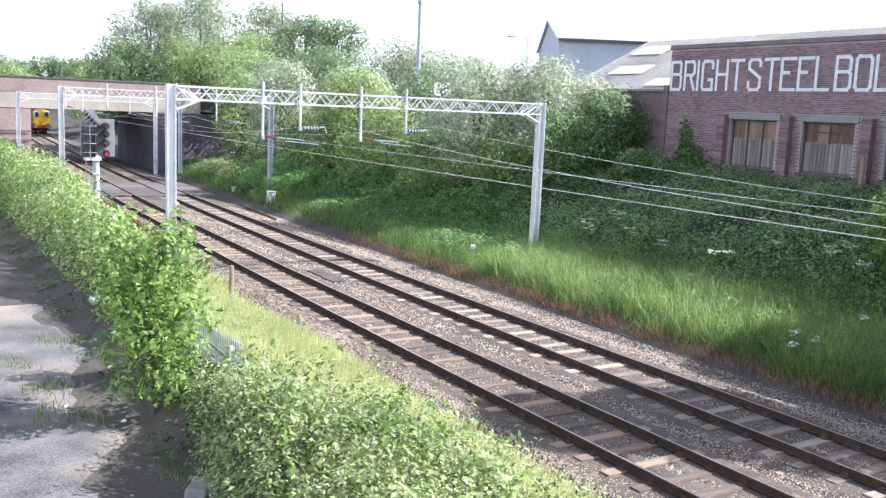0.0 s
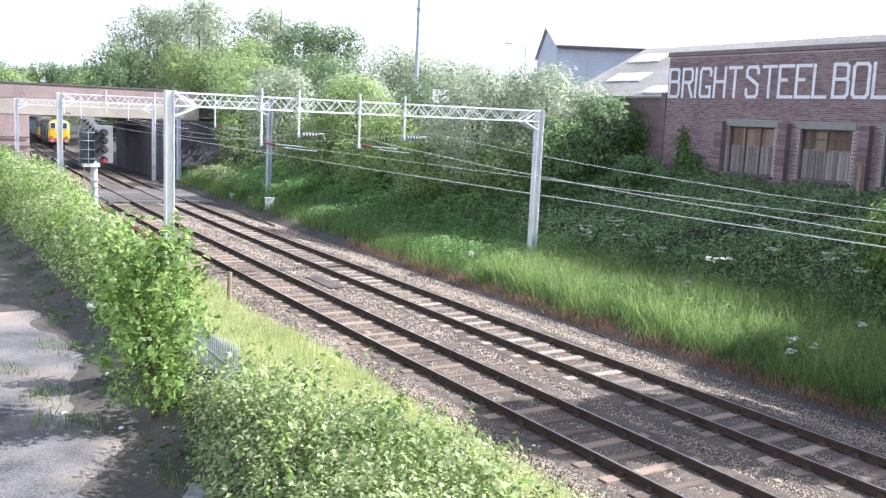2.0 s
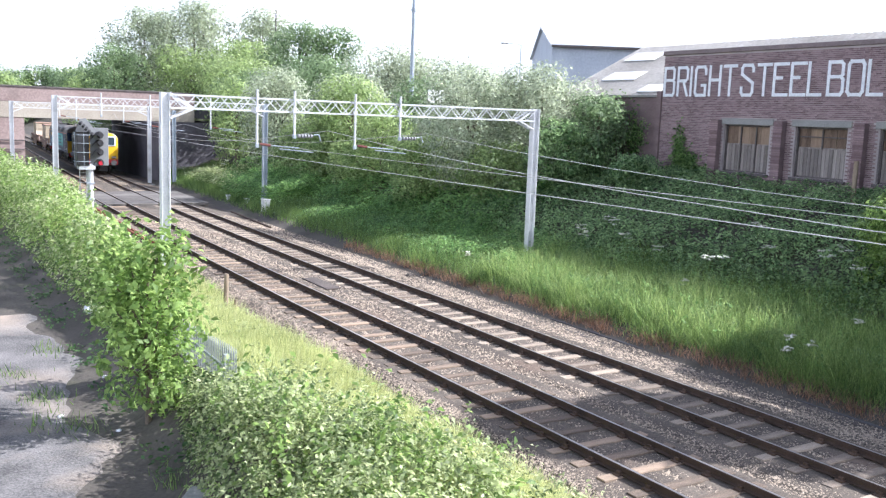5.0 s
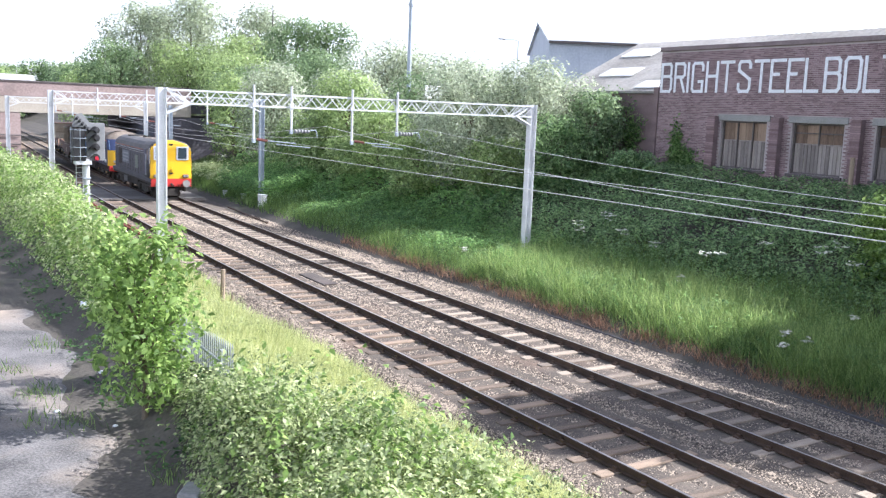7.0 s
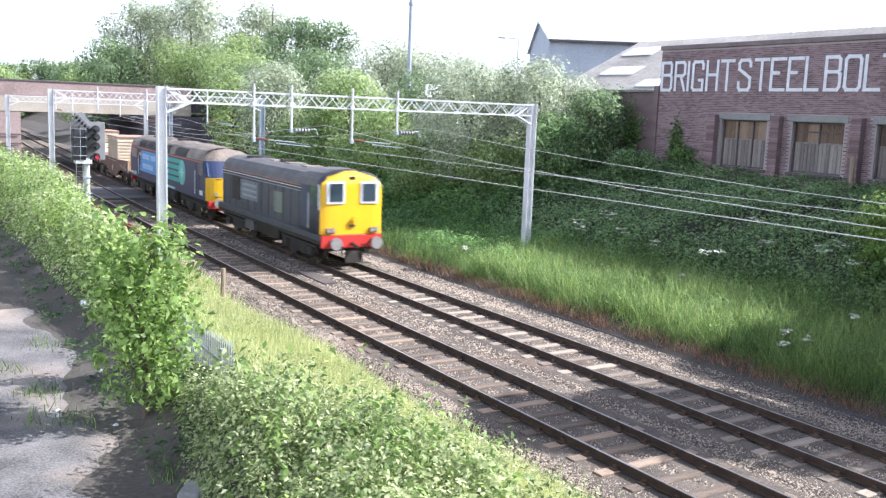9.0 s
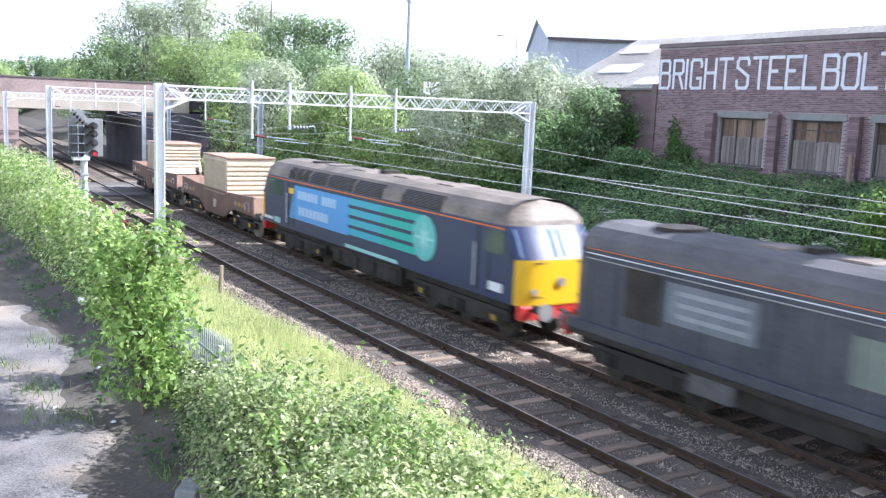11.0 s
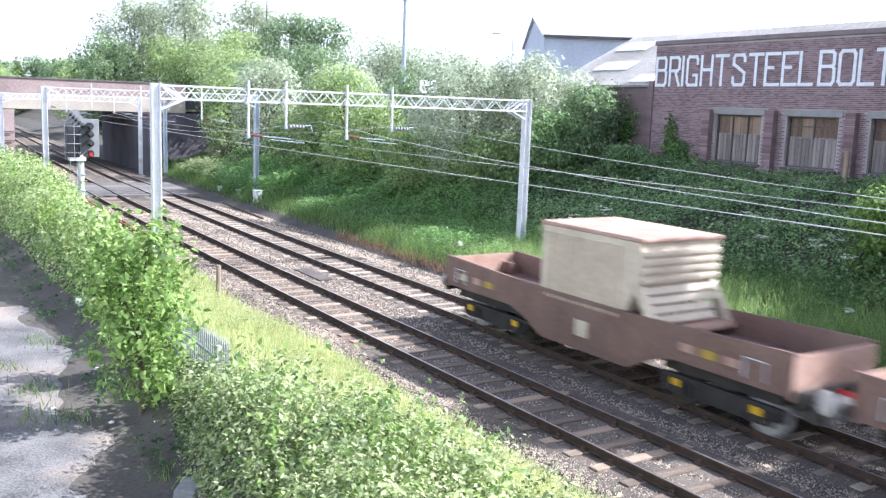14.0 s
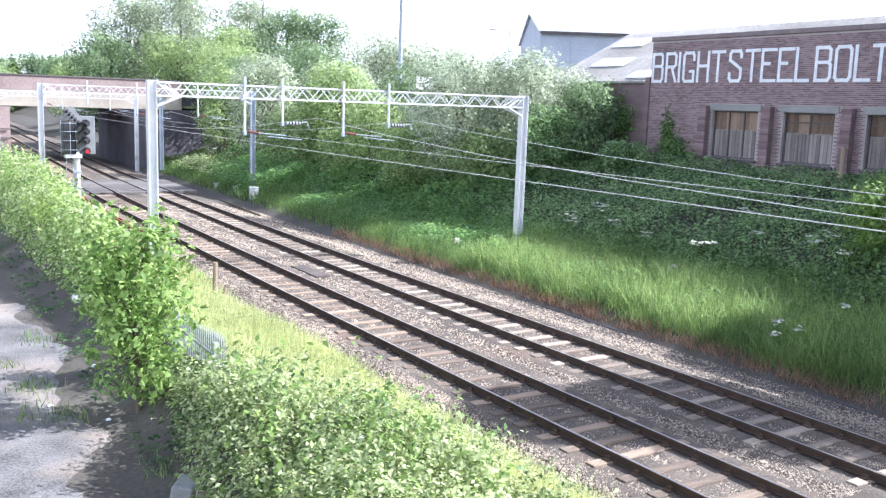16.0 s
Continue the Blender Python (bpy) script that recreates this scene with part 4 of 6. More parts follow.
P_PALE = paint("pale_teal_livery", (0.35, 0.66, 0.62), 0.45, 0.1)
P_FAINT = paint("pale_blue_lettering", (0.44, 0.6, 0.8), 0.45, 0.1)
P_ORANGE = paint("orange_line_paint", (0.75, 0.17, 0.02), 0.45, 0.1)
P_LINE = paint("white_line_paint", (0.75, 0.77, 0.8), 0.45, 0.15)
P_UNDER = material("greasy_underframe", (0.01, 0.009, 0.008), (0.055, 0.045, 0.037), 0.8, 2, 20, 0.2)
P_WHEEL = material("wheel_steel", (0.04, 0.033, 0.028), (0.1, 0.085, 0.072), 0.6, 3, 20, 0.1, metal=0.4)
P_WHEELPALE = material("pale_wheel_face", (0.36, 0.35, 0.33), (0.6, 0.59, 0.57), 0.5, 3, 20, 0.1, metal=0.3)
P_BROWN = material("brown_wagon_paint", (0.115, 0.066, 0.05), (0.225, 0.138, 0.108), 0.7, 0.8, 10, 0.08, stain=((0.24, 0.16, 0.115), 0.5, 0.6))
P_CREAM = material("cream_cover_paint", (0.42, 0.345, 0.245), (0.7, 0.605, 0.465), 0.6, 0.8, 10, 0.06, stain=((0.42, 0.32, 0.2), 0.7, 0.62))
P_TOP = material("rust_stain_and_sunlit_brown", (0.3, 0.17, 0.12), (0.52, 0.36, 0.28), 0.75, 0.8, 10, 0.08)
P_GLASS = glassy("dark_cab_glass", (0.05, 0.07, 0.09))
# The sky's reflection is put into the blue base colour of this glass.
P_SCREEN = glassy("sky_tinted_windscreen", (0.16, 0.24, 0.36))
P_STEEL = material("buffer_steel", (0.24, 0.23, 0.22), (0.45, 0.44, 0.43), 0.5, 3, 20, 0.1, metal=0.4)
P_FADED = material("faded_lettering", (0.22, 0.24, 0.26), (0.32, 0.34, 0.36), 0.6, 2, 14, 0.02)
P_DULLYELLOW = paint("greasy_yellow_paint", (0.45, 0.3, 0.03), 0.6, 0.3)
P_LAMP = glow("marker_lamp_glass", (1.0, 0.93, 0.8), 3.0)


def slab(x0, y0, z0, x1, y1, z1, name, m, parent, label="", bevel=0.0):
    return part(name, box(min(x0, x1), min(y0, y1), min(z0, z1), max(x0, x1), max(y0, y1), max(z0, z1), bevel=bevel), m, parent, label)


def outline(w, z0, zc, zt):
    """Half of a vehicle's cross-section, from the floor up the left side to the ridge."""
    return [(-w, z0), (-w, z0 + (zc - z0) * 0.5), (-w * 0.995, zc), (-w * 0.93, zc + (zt - zc) * 0.42), (-w * 0.74, zc + (zt - zc) * 0.76), (-w * 0.42, zc + (zt - zc) * 0.95), (0, zt)]


def body_shell(w, z0, zc, zt, ends, mid):
    """The long body: sides and roof from end to end; ends gives the y of the end face by height."""
    half = outline(w, z0, zc, zt)
    ring = half + [(-x, z) for x, z in half[-2::-1]]
    rows = [[(x, ends(z, abs(x) / w), z) for x, z in ring], [(x, -mid, z) for x, z in ring], [(x, mid, z) for x, z in ring], [(x, -ends(z, abs(x) / w), z) for x, z in ring]]
    bm = bmesh.new()
    rings = [[bm.verts.new(p) for p in r] for r in rows]
    for u, v in zip(rings, rings[1:]):
        for i in range(len(ring) - 1):
            bm.faces.new((u[i], u[i + 1], v[i + 1], v[i]))
        bm.faces.new((u[-1], u[0], v[0], v[-1]))
    return bm


def end_patch(w_of, z0, z1, ends, sign, nz=5, nx=12, out=0.0):
    bm = bmesh.new()
    grid = []
    for i in range(nz + 1):
        z = z0 + (z1 - z0) * i / nz
        w = w_of(z)
        grid.append([bm.verts.new((-w + 2 * w * k / nx, sign * (ends(z, abs(-1 + 2 * k / nx)) - out), z)) for k in range(nx + 1)])
    for i in range(nz):
        for k in range(nx):
            bm.faces.new((grid[i][k], grid[i][k + 1], grid[i + 1][k + 1], grid[i + 1][k]))
    return bm


def bogie(parent, y, axles, r, length, width, pale=False, marks=True, lift=0.0):
    b = part("bogie", extrude([(y - length / 2, r * 0.95), (y - length * 0.2, r * 0.62), (y + length * 0.2, r * 0.62), (y + length / 2, r * 0.95), (y + length / 2, r * 1.5), (y - length / 2, r * 1.5)], -width / 2, -width / 2 + 0.12, axis="x"), P_UNDER, parent, "greasy dark bogie")
    slab(width / 2 - 0.12, y - length / 2, r * 0.75, width / 2, y + length / 2, r * 1.45, "side_frame", P_UNDER, b)
    slab(-0.9, y - 0.3, r * 0.9, 0.9, y + 0.3, r * 1.7, "bolster", P_UNDER, b)
    for k in range(axles):
        ya = y + (k - (axles - 1) / 2) * (length - 1.1) / max(1, axles - 1)
        part("axle", rod((-0.75, ya, r), (0.75, ya, r), 0.08), P_UNDER, b)
        for s in (-1, 1):
            wm = P_WHEELPALE if pale and (k == 0 and y < 0 or k == axles - 1 and y > 0) else P_WHEEL
            wb = rod((s * 0.69, ya, r), (s * 0.82, ya, r), r, seg=20)
            rod((s * 0.66, ya, r), (s * 0.69, ya, r), r + 0.03, wb, 20)
            part("wheel", wb, wm, b)
            axb = slab(s * (width / 2 + 0.005), ya - 0.17, r - 0.16, s * (width / 2 + 0.1), ya + 0.17, r + 0.18, "axlebox", P_UNDER, b, bevel=0.02)
            if marks and k != 1 - (axles == 2) * 5:
                slab(s * (width / 2 + 0.101), ya - 0.1, r - 0.07 + lift, s * (width / 2 + 0.11), ya + 0.1, r + 0.09 + lift, "axlebox_cover", P_DULLYELLOW if axles == 3 else P_YELLOW, b)
            for d in (-0.3, 0.3):
                part("spring", rod((s * (width / 2 + 0.04), ya + d, r * 0.7), (s * (width / 2 + 0.04), ya + d, r * 1.3), 0.07, seg=8), P_UNDER, b)


def buffers(parent, yb, sign, z=1.05, m=None):
    for s in (-1, 1):
        bf = part("buffer", rod((s * 0.865, yb - sign * 0.55, z), (s * 0.865, yb - sign * 0.08, z), 0.11, seg=12), P_UNDER, parent)
        part("buffer_head", rod((s * 0.865, yb - sign * 0.08, z), (s * 0.865, yb - sign * 0.0, z), 0.24, seg=18), P_STEEL, bf, "worn round buffer head")
    part("coupling", rod((0, yb - sign * 0.5, z - 0.05), (0, yb - sign * 0.02, z - 0.15), 0.07), P_UNDER, parent)
    for x in (-0.5, 0.45, 0.62):
        part("hose", tube([(x, yb - sign * 0.5, z - 0.1), (x, yb - sign * 0.3, z - 0.15), (x, yb - sign * 0.32, z - 0.55)], 0.03), P_UNDER, parent)


def build_bonnet_loco():
    """Small single-cab locomotive; front at -y."""
    c = thing("locomotive", "small navy single-cab diesel locomotive with a yellow cab front", "locomotive", group="train")
    L = 7.15
    part("footplate", box(-1.33, -6.55, 1.08, 1.33, 6.55, 1.32, bevel=0.02), P_NAVYDUST, c)
    ends = lambda z, u: -6.6 + 0.1 * u ** 6 + 0.3 * max(0.0, (z - 3.25) / 0.65) ** 2
    w, z0, zc, zt = 1.33, 1.32, 3.2, 3.86
    half = outline(w, z0, zc, zt)
    ring = half + [(-x, z) for x, z in half[-2::-1]]
    part("cab", loft([[(x, ends(z, abs(x) / w) if k == 0 else -4.5, z) for x, z in ring] for k in (0, 1)], ends=True), P_NAVYDUST, c, "dusty navy cab", True)
    for p in c.children[-1].data.polygons:
        p.use_smooth = False
    wz = lambda z: float(np.interp(z, [p[1] for p in half], [-p[0] for p in half]))
    front = part("cab_front", end_patch(wz, 1.34, 3.84, ends, 1, 10, 14, 0.012), P_YELLOW, c, "bright yellow cab front")
    for s in (-1, 1):
        slab(s * 0.33, -6.655, 2.55, s * 1.12, -6.62, 3.44, "window_frame", P_LINE, front, "pale window surround", 0.02)
        slab(s * 0.43, -6.675, 2.65, s * 0.99, -6.658, 3.35, "window", P_GLASS, front, "dark cab window")
        lampbox = slab(s * 0.74, -6.72, 1.4, s * 1.14, -6.615, 1.62, "marker_light", P_BROWN, front, "grimy marker light cluster", 0.03)
        for dx in (0.84, 1.03):
            part("lens", rod((s * dx, -6.721, 1.51), (s * dx, -6.735, 1.51), 0.075, seg=12), P_STEEL, lampbox)
        slab(s * 1.335, -6.2, 2.5, s * 1.35, -5.55, 3.2, "side_window", P_GLASS, c)
        slab(s * 1.332, -6.46, 2.3, s * 1.345, -6.34, 3.3, "corner_strip", P_LINE, c, "pale cab corner strip")
        slab(s * 1.335, -5.35, 1.5, s * 1.348, -4.7, 3.2, "cab_door", P_NAVY, c)
        part("handrail", rod((s * 1.38, -5.45, 1.5), (s * 1.38, -5.45, 2.9), 0.018), P_LINE, c)
    part("headlight", rod((0.1, -6.62, 1.95), (0.1, -6.75, 1.95), 0.12, seg=14), P_YELLOW, front, "round yellow headlight")
    slab(-0.12, -6.68, 1.64, 0.1, -6.62, 1.74, "lamp_bracket", P_UNDER, front)
    slab(-0.12, -6.56, 3.42, 0.12, -6.45, 3.62, "horn_grille", P_UNDER, front)
    slab(-1.3, -6.5, 0.95, -1.2, 6.5, 1.075, "valance", P_UNDER, c)
    slab(1.2, -6.5, 0.95, 1.3, 6.5, 1.075, "valance", P_UNDER, c)
    part("buffer_beam", box(-1.3, -6.66, 0.82, 1.3, -6.54, 1.33, bevel=0.02), P_RED, c, "red buffer beam")
    part("buffer_beam", box(-1.3, 6.54, 0.82, 1.3, 6.66, 1.3, bevel=0.02), P_RED, c)
    hw, hz, ht = 1.22, 3.12, 3.74
    half2 = outline(hw, 1.32, hz, ht)
    ring2 = half2 + [(-x, z) for x, z in half2[-2::-1]]
    part("bonnet", loft([[(x, y, z) for x, z in ring2] for y in (-4.5, 6.1)] + [[(x * 0.94, 6.35, 1.32 + (z - 1.32) * 0.97) for x, z in ring2]]), P_NAVYDUST, c, "long dusty navy bonnet")
    roof = [p for p in ring2 if p[1] >= hz]
    top = bmesh.new()
    u = [top.verts.new((x, -4.48, z + 0.012)) for x, z in roof]
    v = [top.verts.new((x, 6.12, z + 0.012)) for x, z in roof]
    for i in range(len(roof) - 1):
        top.faces.new((u[i], u[i + 1], v[i + 1], v[i]))
    part("bonnet_roof", top, P_ROOFGREY, c, "dusty grey roof")
    cr = [p for p in ring if p[1] >= zc]
    top = bmesh.new()
    u = [top.verts.new((x, ends(z, abs(x) / w) + 0.28, z + 0.012)) for x, z in cr]
    v = [top.verts.new((x, -4.48, z + 0.012)) for x, z in cr]
    for i in range(len(cr) - 1):
        top.faces.new((u[i], u[i + 1], v[i + 1], v[i]))
    part("cab_roof", top, P_ROOFGREY, c, "dusty grey roof")
    for s in (-1, 1):
        x = s * hw
        slab(x, -4.4, 3.095, x + s * 0.008, 6.05, 3.112, "orange_line", P_ORANGE, c)
        slab(x, -4.4, 2.98, x + s * 0.008, 6.05, 3.005, "white_line", P_LINE, c)
        slab(x, 3.5, 1.7, x + s * 0.02, 4.6, 2.85, "radiator_grille", P_UNDER, c)
        lp = slab(x, 0.9, 1.85, x + s * 0.01, 3.3, 2.75, "name_panel", P_SKY if s > 0 else material("faded_panel", (0.12, 0.135, 0.16), (0.2, 0.22, 0.25), 0.6, 2, 14, 0.02), c, "faded pale panel with unreadable lettering")
        for z in (2.55, 2.3, 2.05):
            slab(x + s * 0.011, 1.1, z - 0.05, x + s * 0.016, 3.0, z + 0.05, "lettering_bar", P_FADED, lp)
        slab(x, -2.2, 1.7, x + s * 0.01, -1.2, 2.6, "emblem_panel", P_TEAL if s > 0 else material("faded_emblem", (0.12, 0.15, 0.13), (0.2, 0.23, 0.19), 0.6, 2, 14, 0.02), c)
        for y in np.arange(-4.1, 6.0, 0.9):
            slab(x, y, 1.4, x + s * 0.012, y + 0.02, 2.95, "door_edge", P_UNDER, c)
        part("handrail", rod((x + s * 0.06, -4.3, 2.88), (x + s * 0.06, 5.9, 2.88), 0.016), P_STEEL, c)
    for y in (4.2,):
        part("fan", rod((0, y, 3.7), (0, y, 3.8), 0.6, seg=20), P_UNDER, c, "roof fan")
    for y in (-2.5, -0.5, 1.4):
        slab(-0.4, y - 0.35, 3.7, 0.4, y + 0.35, 3.78, "roof_hatch", P_ROOF, c, "", 0.02)
    slab(-0.25, 0.4, 3.72, 0.25, 0.75, 3.86, "exhaust", P_UNDER, c)
    slab(-1.0, -6.3, 0.68, 1.0, 6.3, 1.07, "underframe", P_UNDER, c)
    slab(-1.1, -1.5, 0.45, 1.1, 1.5, 1.06, "fuel_tank", P_UNDER, c, "", 0.05)
    slab(-1.28, 1.3, 0.5, -0.4, 2.5, 1.06, "battery_box", P_ROOFGREY, c, "dusty grey battery box", 0.03)
    for y in (-3.9, 3.9):
        bogie(c, y, 2, 0.545, 3.7, 2.3, marks=False)
    buffers(c, -L, -1)
    buffers(c, L, 1)
    slab(-0.35, -6.9, 0.25, 0.35, -6.75, 0.7, "guard_iron", P_UNDER, c)
    return c


def build_big_loco():
    """Large double-cab locomotive in a blue livery with teal bars."""
    c = thing("locomotive", "large navy diesel locomotive with light blue and teal bars", "locomotive", group="train")
    w, z0, zc, zt = 1.35, 1.12, 3.2, 3.9
    ends = lambda z, u: -9.42 + 0.3 * u ** 4 + (0.0 if z < 2.35 else 0.5 * min(1.0, (z - 2.35) / 0.85)) + 0.55 * max(0.0, (z - 3.2) / 0.7) ** 1.6
    part("body", body_shell(w, z0, zc, zt, ends, 7.6), P_NAVY, c, "navy body side")
    half = outline(w, z0, zc, zt)
    wz = lambda z: float(np.interp(z, [p[1] for p in half], [-p[0] for p in half]))
    ring = half + [(-x, z) for x, z in half[-2::-1]]
    rf = [p for p in ring if p[1] >= zc]
    bm = bmesh.new()
    rows = [[bm.verts.new((x, y, z + 0.014)) for x, z in rf] for y in (-7.6, 7.6)]
    fr = [bm.verts.new((x, ends(z, abs(x) / w) + 0.02, z + 0.014)) for x, z in rf]
    bk = [bm.verts.new((x, -ends(z, abs(x) / w) - 0.02, z + 0.014)) for x, z in rf]
    for u, v in ((fr, rows[0]), (rows[0], rows[1]), (rows[1], bk)):
        for i in range(len(rf) - 1):
            bm.faces.new((u[i], u[i + 1], v[i + 1], v[i]))
    part("roof", bm, P_ROOF, c, "dusty brown-grey roof")
    for sg in (1, -1):
        e = lambda z, u: ends(z, u)
        nose = part("cab_nose", end_patch(wz, 1.12, 2.36, e, sg, 5, 14, 0.012), P_YELLOW, c, "yellow cab nose")
        scr = part("cab_screen_surround", end_patch(wz, 2.36, 3.22, e, sg, 4, 14, 0.004), P_NAVY, c)
        part("cab_dome", end_patch(wz, 3.22, 3.9, e, sg, 5, 14, 0.004), P_ROOF, c, "dusty cab dome")
        for s in (-1, 1):
            bmw = bmesh.new()
            q = []
            for z in (2.42, 3.14):
                for u in (0.06, 0.9):
                    q.append(bmw.verts.new((s * u * wz(z), sg * (e(z, u) - 0.03), z)))
            bmw.faces.new((q[0], q[1], q[3], q[2]))
            bmesh.ops.solidify(bmw, geom=bmw.faces[:], thickness=0.012)
            part("windscreen", bmw, P_SCREEN, scr, "windscreen pane with a painted blue sky reflection")
            part("tail_light", rod((s * 0.85, sg * (e(1.5, 0.63) - 0.01), 1.5), (s * 0.85, sg * (e(1.5, 0.63) - 0.06), 1.5), 0.09, seg=12), P_STEEL, nose)
        part("headlight", rod((0, sg * (e(1.75, 0) - 0.01), 1.75), (0, sg * (e(1.75, 0) - 0.08), 1.75), 0.13, seg=14), P_STEEL, nose, "round headlight")
        for z in (1.35, 2.28):
            part("handrail", rod((-0.9, sg * (e(z, 0.7) - 0.06), z), (0.9, sg * (e(z, 0.7) - 0.06), z), 0.018), P_UNDER, nose)
        part("buffer_beam", box(-1.25, min(sg * -9.4, sg * -9.15), 0.72, 1.25, max(sg * -9.4, sg * -9.15), 1.11, bevel=0.02), P_RED, c, "red buffer beam")
        buffers(c, sg * -10.0, -sg)
    for s in (-1, 1):
        x = s * w
        o = lambda d: x + s * d
        slab(x, -8.6, 3.1, o(0.008), 8.6, 3.14, "orange_line", P_ORANGE, c)
        patch = part("livery_patch", extrude([(6.85, 1.6), (6.3, 2.98), (1.2, 2.98), (1.2, 1.6)], min(x, o(0.01)), max(x, o(0.01)), axis="x"), P_SKY, c, "light blue livery patch")
        for z, ya, yb, count, gap in ((2.62, 5.95, 2.2, 11, 6), (1.98, 5.85, 2.9, 8, -1)):
            wide = (ya - yb) / count
            for k in range(count):
                if k != gap:
                    yy = ya - k * wide
                    slab(o(0.011), yy, z - 0.17, o(0.016), yy - wide * 0.76, z + 0.17, "lettering_bar", P_FAINT, patch)
        for i in range(4):
            z = 2.98 - i * 0.362
            slab(x, 1.19, z - 0.235, o(0.01), -1.4, z, "livery_bar", P_CYAN, c, "cyan livery bar")
            slab(x, -1.402, z - 0.235, o(0.01), -4.2 + 0.12 * i, z, "livery_bar", P_TEAL, c, "teal livery bar")
        disc = part("livery_disc", rod((x, -4.3, 2.28), (o(0.014), -4.3, 2.28), 0.72, seg=30), P_DISC, c, "teal livery disc with a pale star")
        for k in range(8):
            a = math.pi * k / 4
            bm = bmesh.new()
            r1 = 0.66 if k % 2 == 0 else 0.45
            pts = [(r1 * math.cos(a), r1 * math.sin(a)), (0.16 * math.cos(a + 0.5), 0.16 * math.sin(a + 0.5)), (0, 0), (0.16 * math.cos(a - 0.5), 0.16 * math.sin(a - 0.5))]
            extrude([(-4.3 + p[0], 2.28 + p[1]) for p in pts], min(o(0.015), o(0.02)), max(o(0.015), o(0.02)), bm, "x")
            part("star_point", bm, P_PALE, disc)
        slab(x, -2.6, 1.17, o(0.012), 1.4, 1.29, "lettering_strip", P_PALE, c)
        for ya in (-9.0, 7.2):
            slab(x, ya + 0.35, 2.4, o(0.01), ya + 1.25, 3.05, "cab_side_window", P_GLASS, c)
        for ya in (-7.35, 6.95):
            slab(x, ya, 1.25, o(0.012), ya + 0.05, 3.05, "door_edge", P_UNDER, c)
            slab(x, ya - 0.6, 1.25, o(0.012), ya - 0.56, 3.05, "door_edge", P_UNDER, c)
            part("handrail", rod((o(0.05), ya + 0.12, 1.35), (o(0.05), ya + 0.12, 2.6), 0.018), P_LINE, c)
        slab(x, -8.6, 1.35, o(0.01), -7.9, 1.6, "plate", P_LINE, c)
        slab(x, 6.95, 2.6, o(0.01), 6.4, 2.82, "plate", P_YELLOW, c)
        # roof-side grilles along the cantrail
        for ya, yb, m, n in ((6.4, 7.0, P_UNDER, 0), (5.7, 6.28, P_UNDER, 0), (5.0, 5.58, P_UNDER, 0), (3.3, 4.8, P_UNDER, 7), (1.0, 3.1, P_UNDER, 9), (-1.3, 0.8, P_UNDER, 9), (-5.2, -2.7, P_UNDER, 10)):
            line = [(w * 0.994, 3.22), (w * 0.93, 3.494), (w * 0.81, 3.645)]
            sect = [(q[0] + 0.025, q[1] + 0.015) for q in line] + [(q[0] - 0.04, q[1] - 0.04) for q in line[::-1]]
            g = part("roof_grille", loft([[(s * q[0], y, q[1]) for q in sect] for y in (ya, yb)]), m, c, "dark louvred roof grille")
            for k in range(n):
                t = (k + 0.5) / n * 0.44 + 3.23
                xx = float(np.interp(t, [q[1] for q in line], [q[0] for q in line]))
                part("louvre", rod((s * (xx + 0.032), ya + 0.05, t + 0.015), (s * (xx + 0.032), yb - 0.05, t + 0.015), 0.012, seg=4), P_ROOFGREY, g)
    for y in (-4.0, -1.0, 2.2, 4.8):
        slab(-0.5, y - 0.5, 3.86, 0.5, y + 0.5, 3.925, "roof_hatch", P_ROOF, c, "", 0.03)
    part("fan", rod((0, 6.3, 3.86), (0, 6.3, 3.95), 0.55, seg=18), P_UNDER, c)
    slab(-0.3, 0.4, 3.9, 0.3, 0.9, 4.02, "exhaust", P_UNDER, c)
    slab(-1.25, -2.6, 0.4, 1.25, 2.6, 1.1, "fuel_tank", P_UNDER, c, "greasy fuel tank", 0.06)
    for y in (-2.2, -0.6, 0.8, 2.2):
        slab(-1.32, y - 0.3, 0.55, -1.255, y + 0.3, 0.95, "equipment_case", P_UNDER, c, "", 0.02)
    # the rear cab is longer than the front one
    for ob in c.children_recursive:
        for v in ob.data.vertices:
            v.co.y += 0.8 * min(1.0, max(0.0, (v.co.y - 7.4) / 1.0))
    for s in (-1, 1):
        slab(s * w, 9.75, 1.3, s * (w + 0.008), 9.93, 2.34, "yellow_corner", P_YELLOW, c, "yellow warning corner")
        slab(s * w, 8.7, 1.28, s * (w + 0.01), 9.7, 1.4, "lettering_strip", P_LINE, c)
        slab(s * w, 7.9, 1.22, s * (w + 0.01), 8.55, 1.46, "plate", P_PALE, c)
    slab(-1.05, -8.6, 0.7, 1.05, -2.7, 1.1, "underframe", P_UNDER, c)
    slab(-1.05, 2.7, 0.7, 1.05, 9.2, 1.1, "underframe", P_UNDER, c)
    for y in (-6.1, 6.1):
        bogie(c, y, 3, 0.57, 5.2, 2.35)
    return c


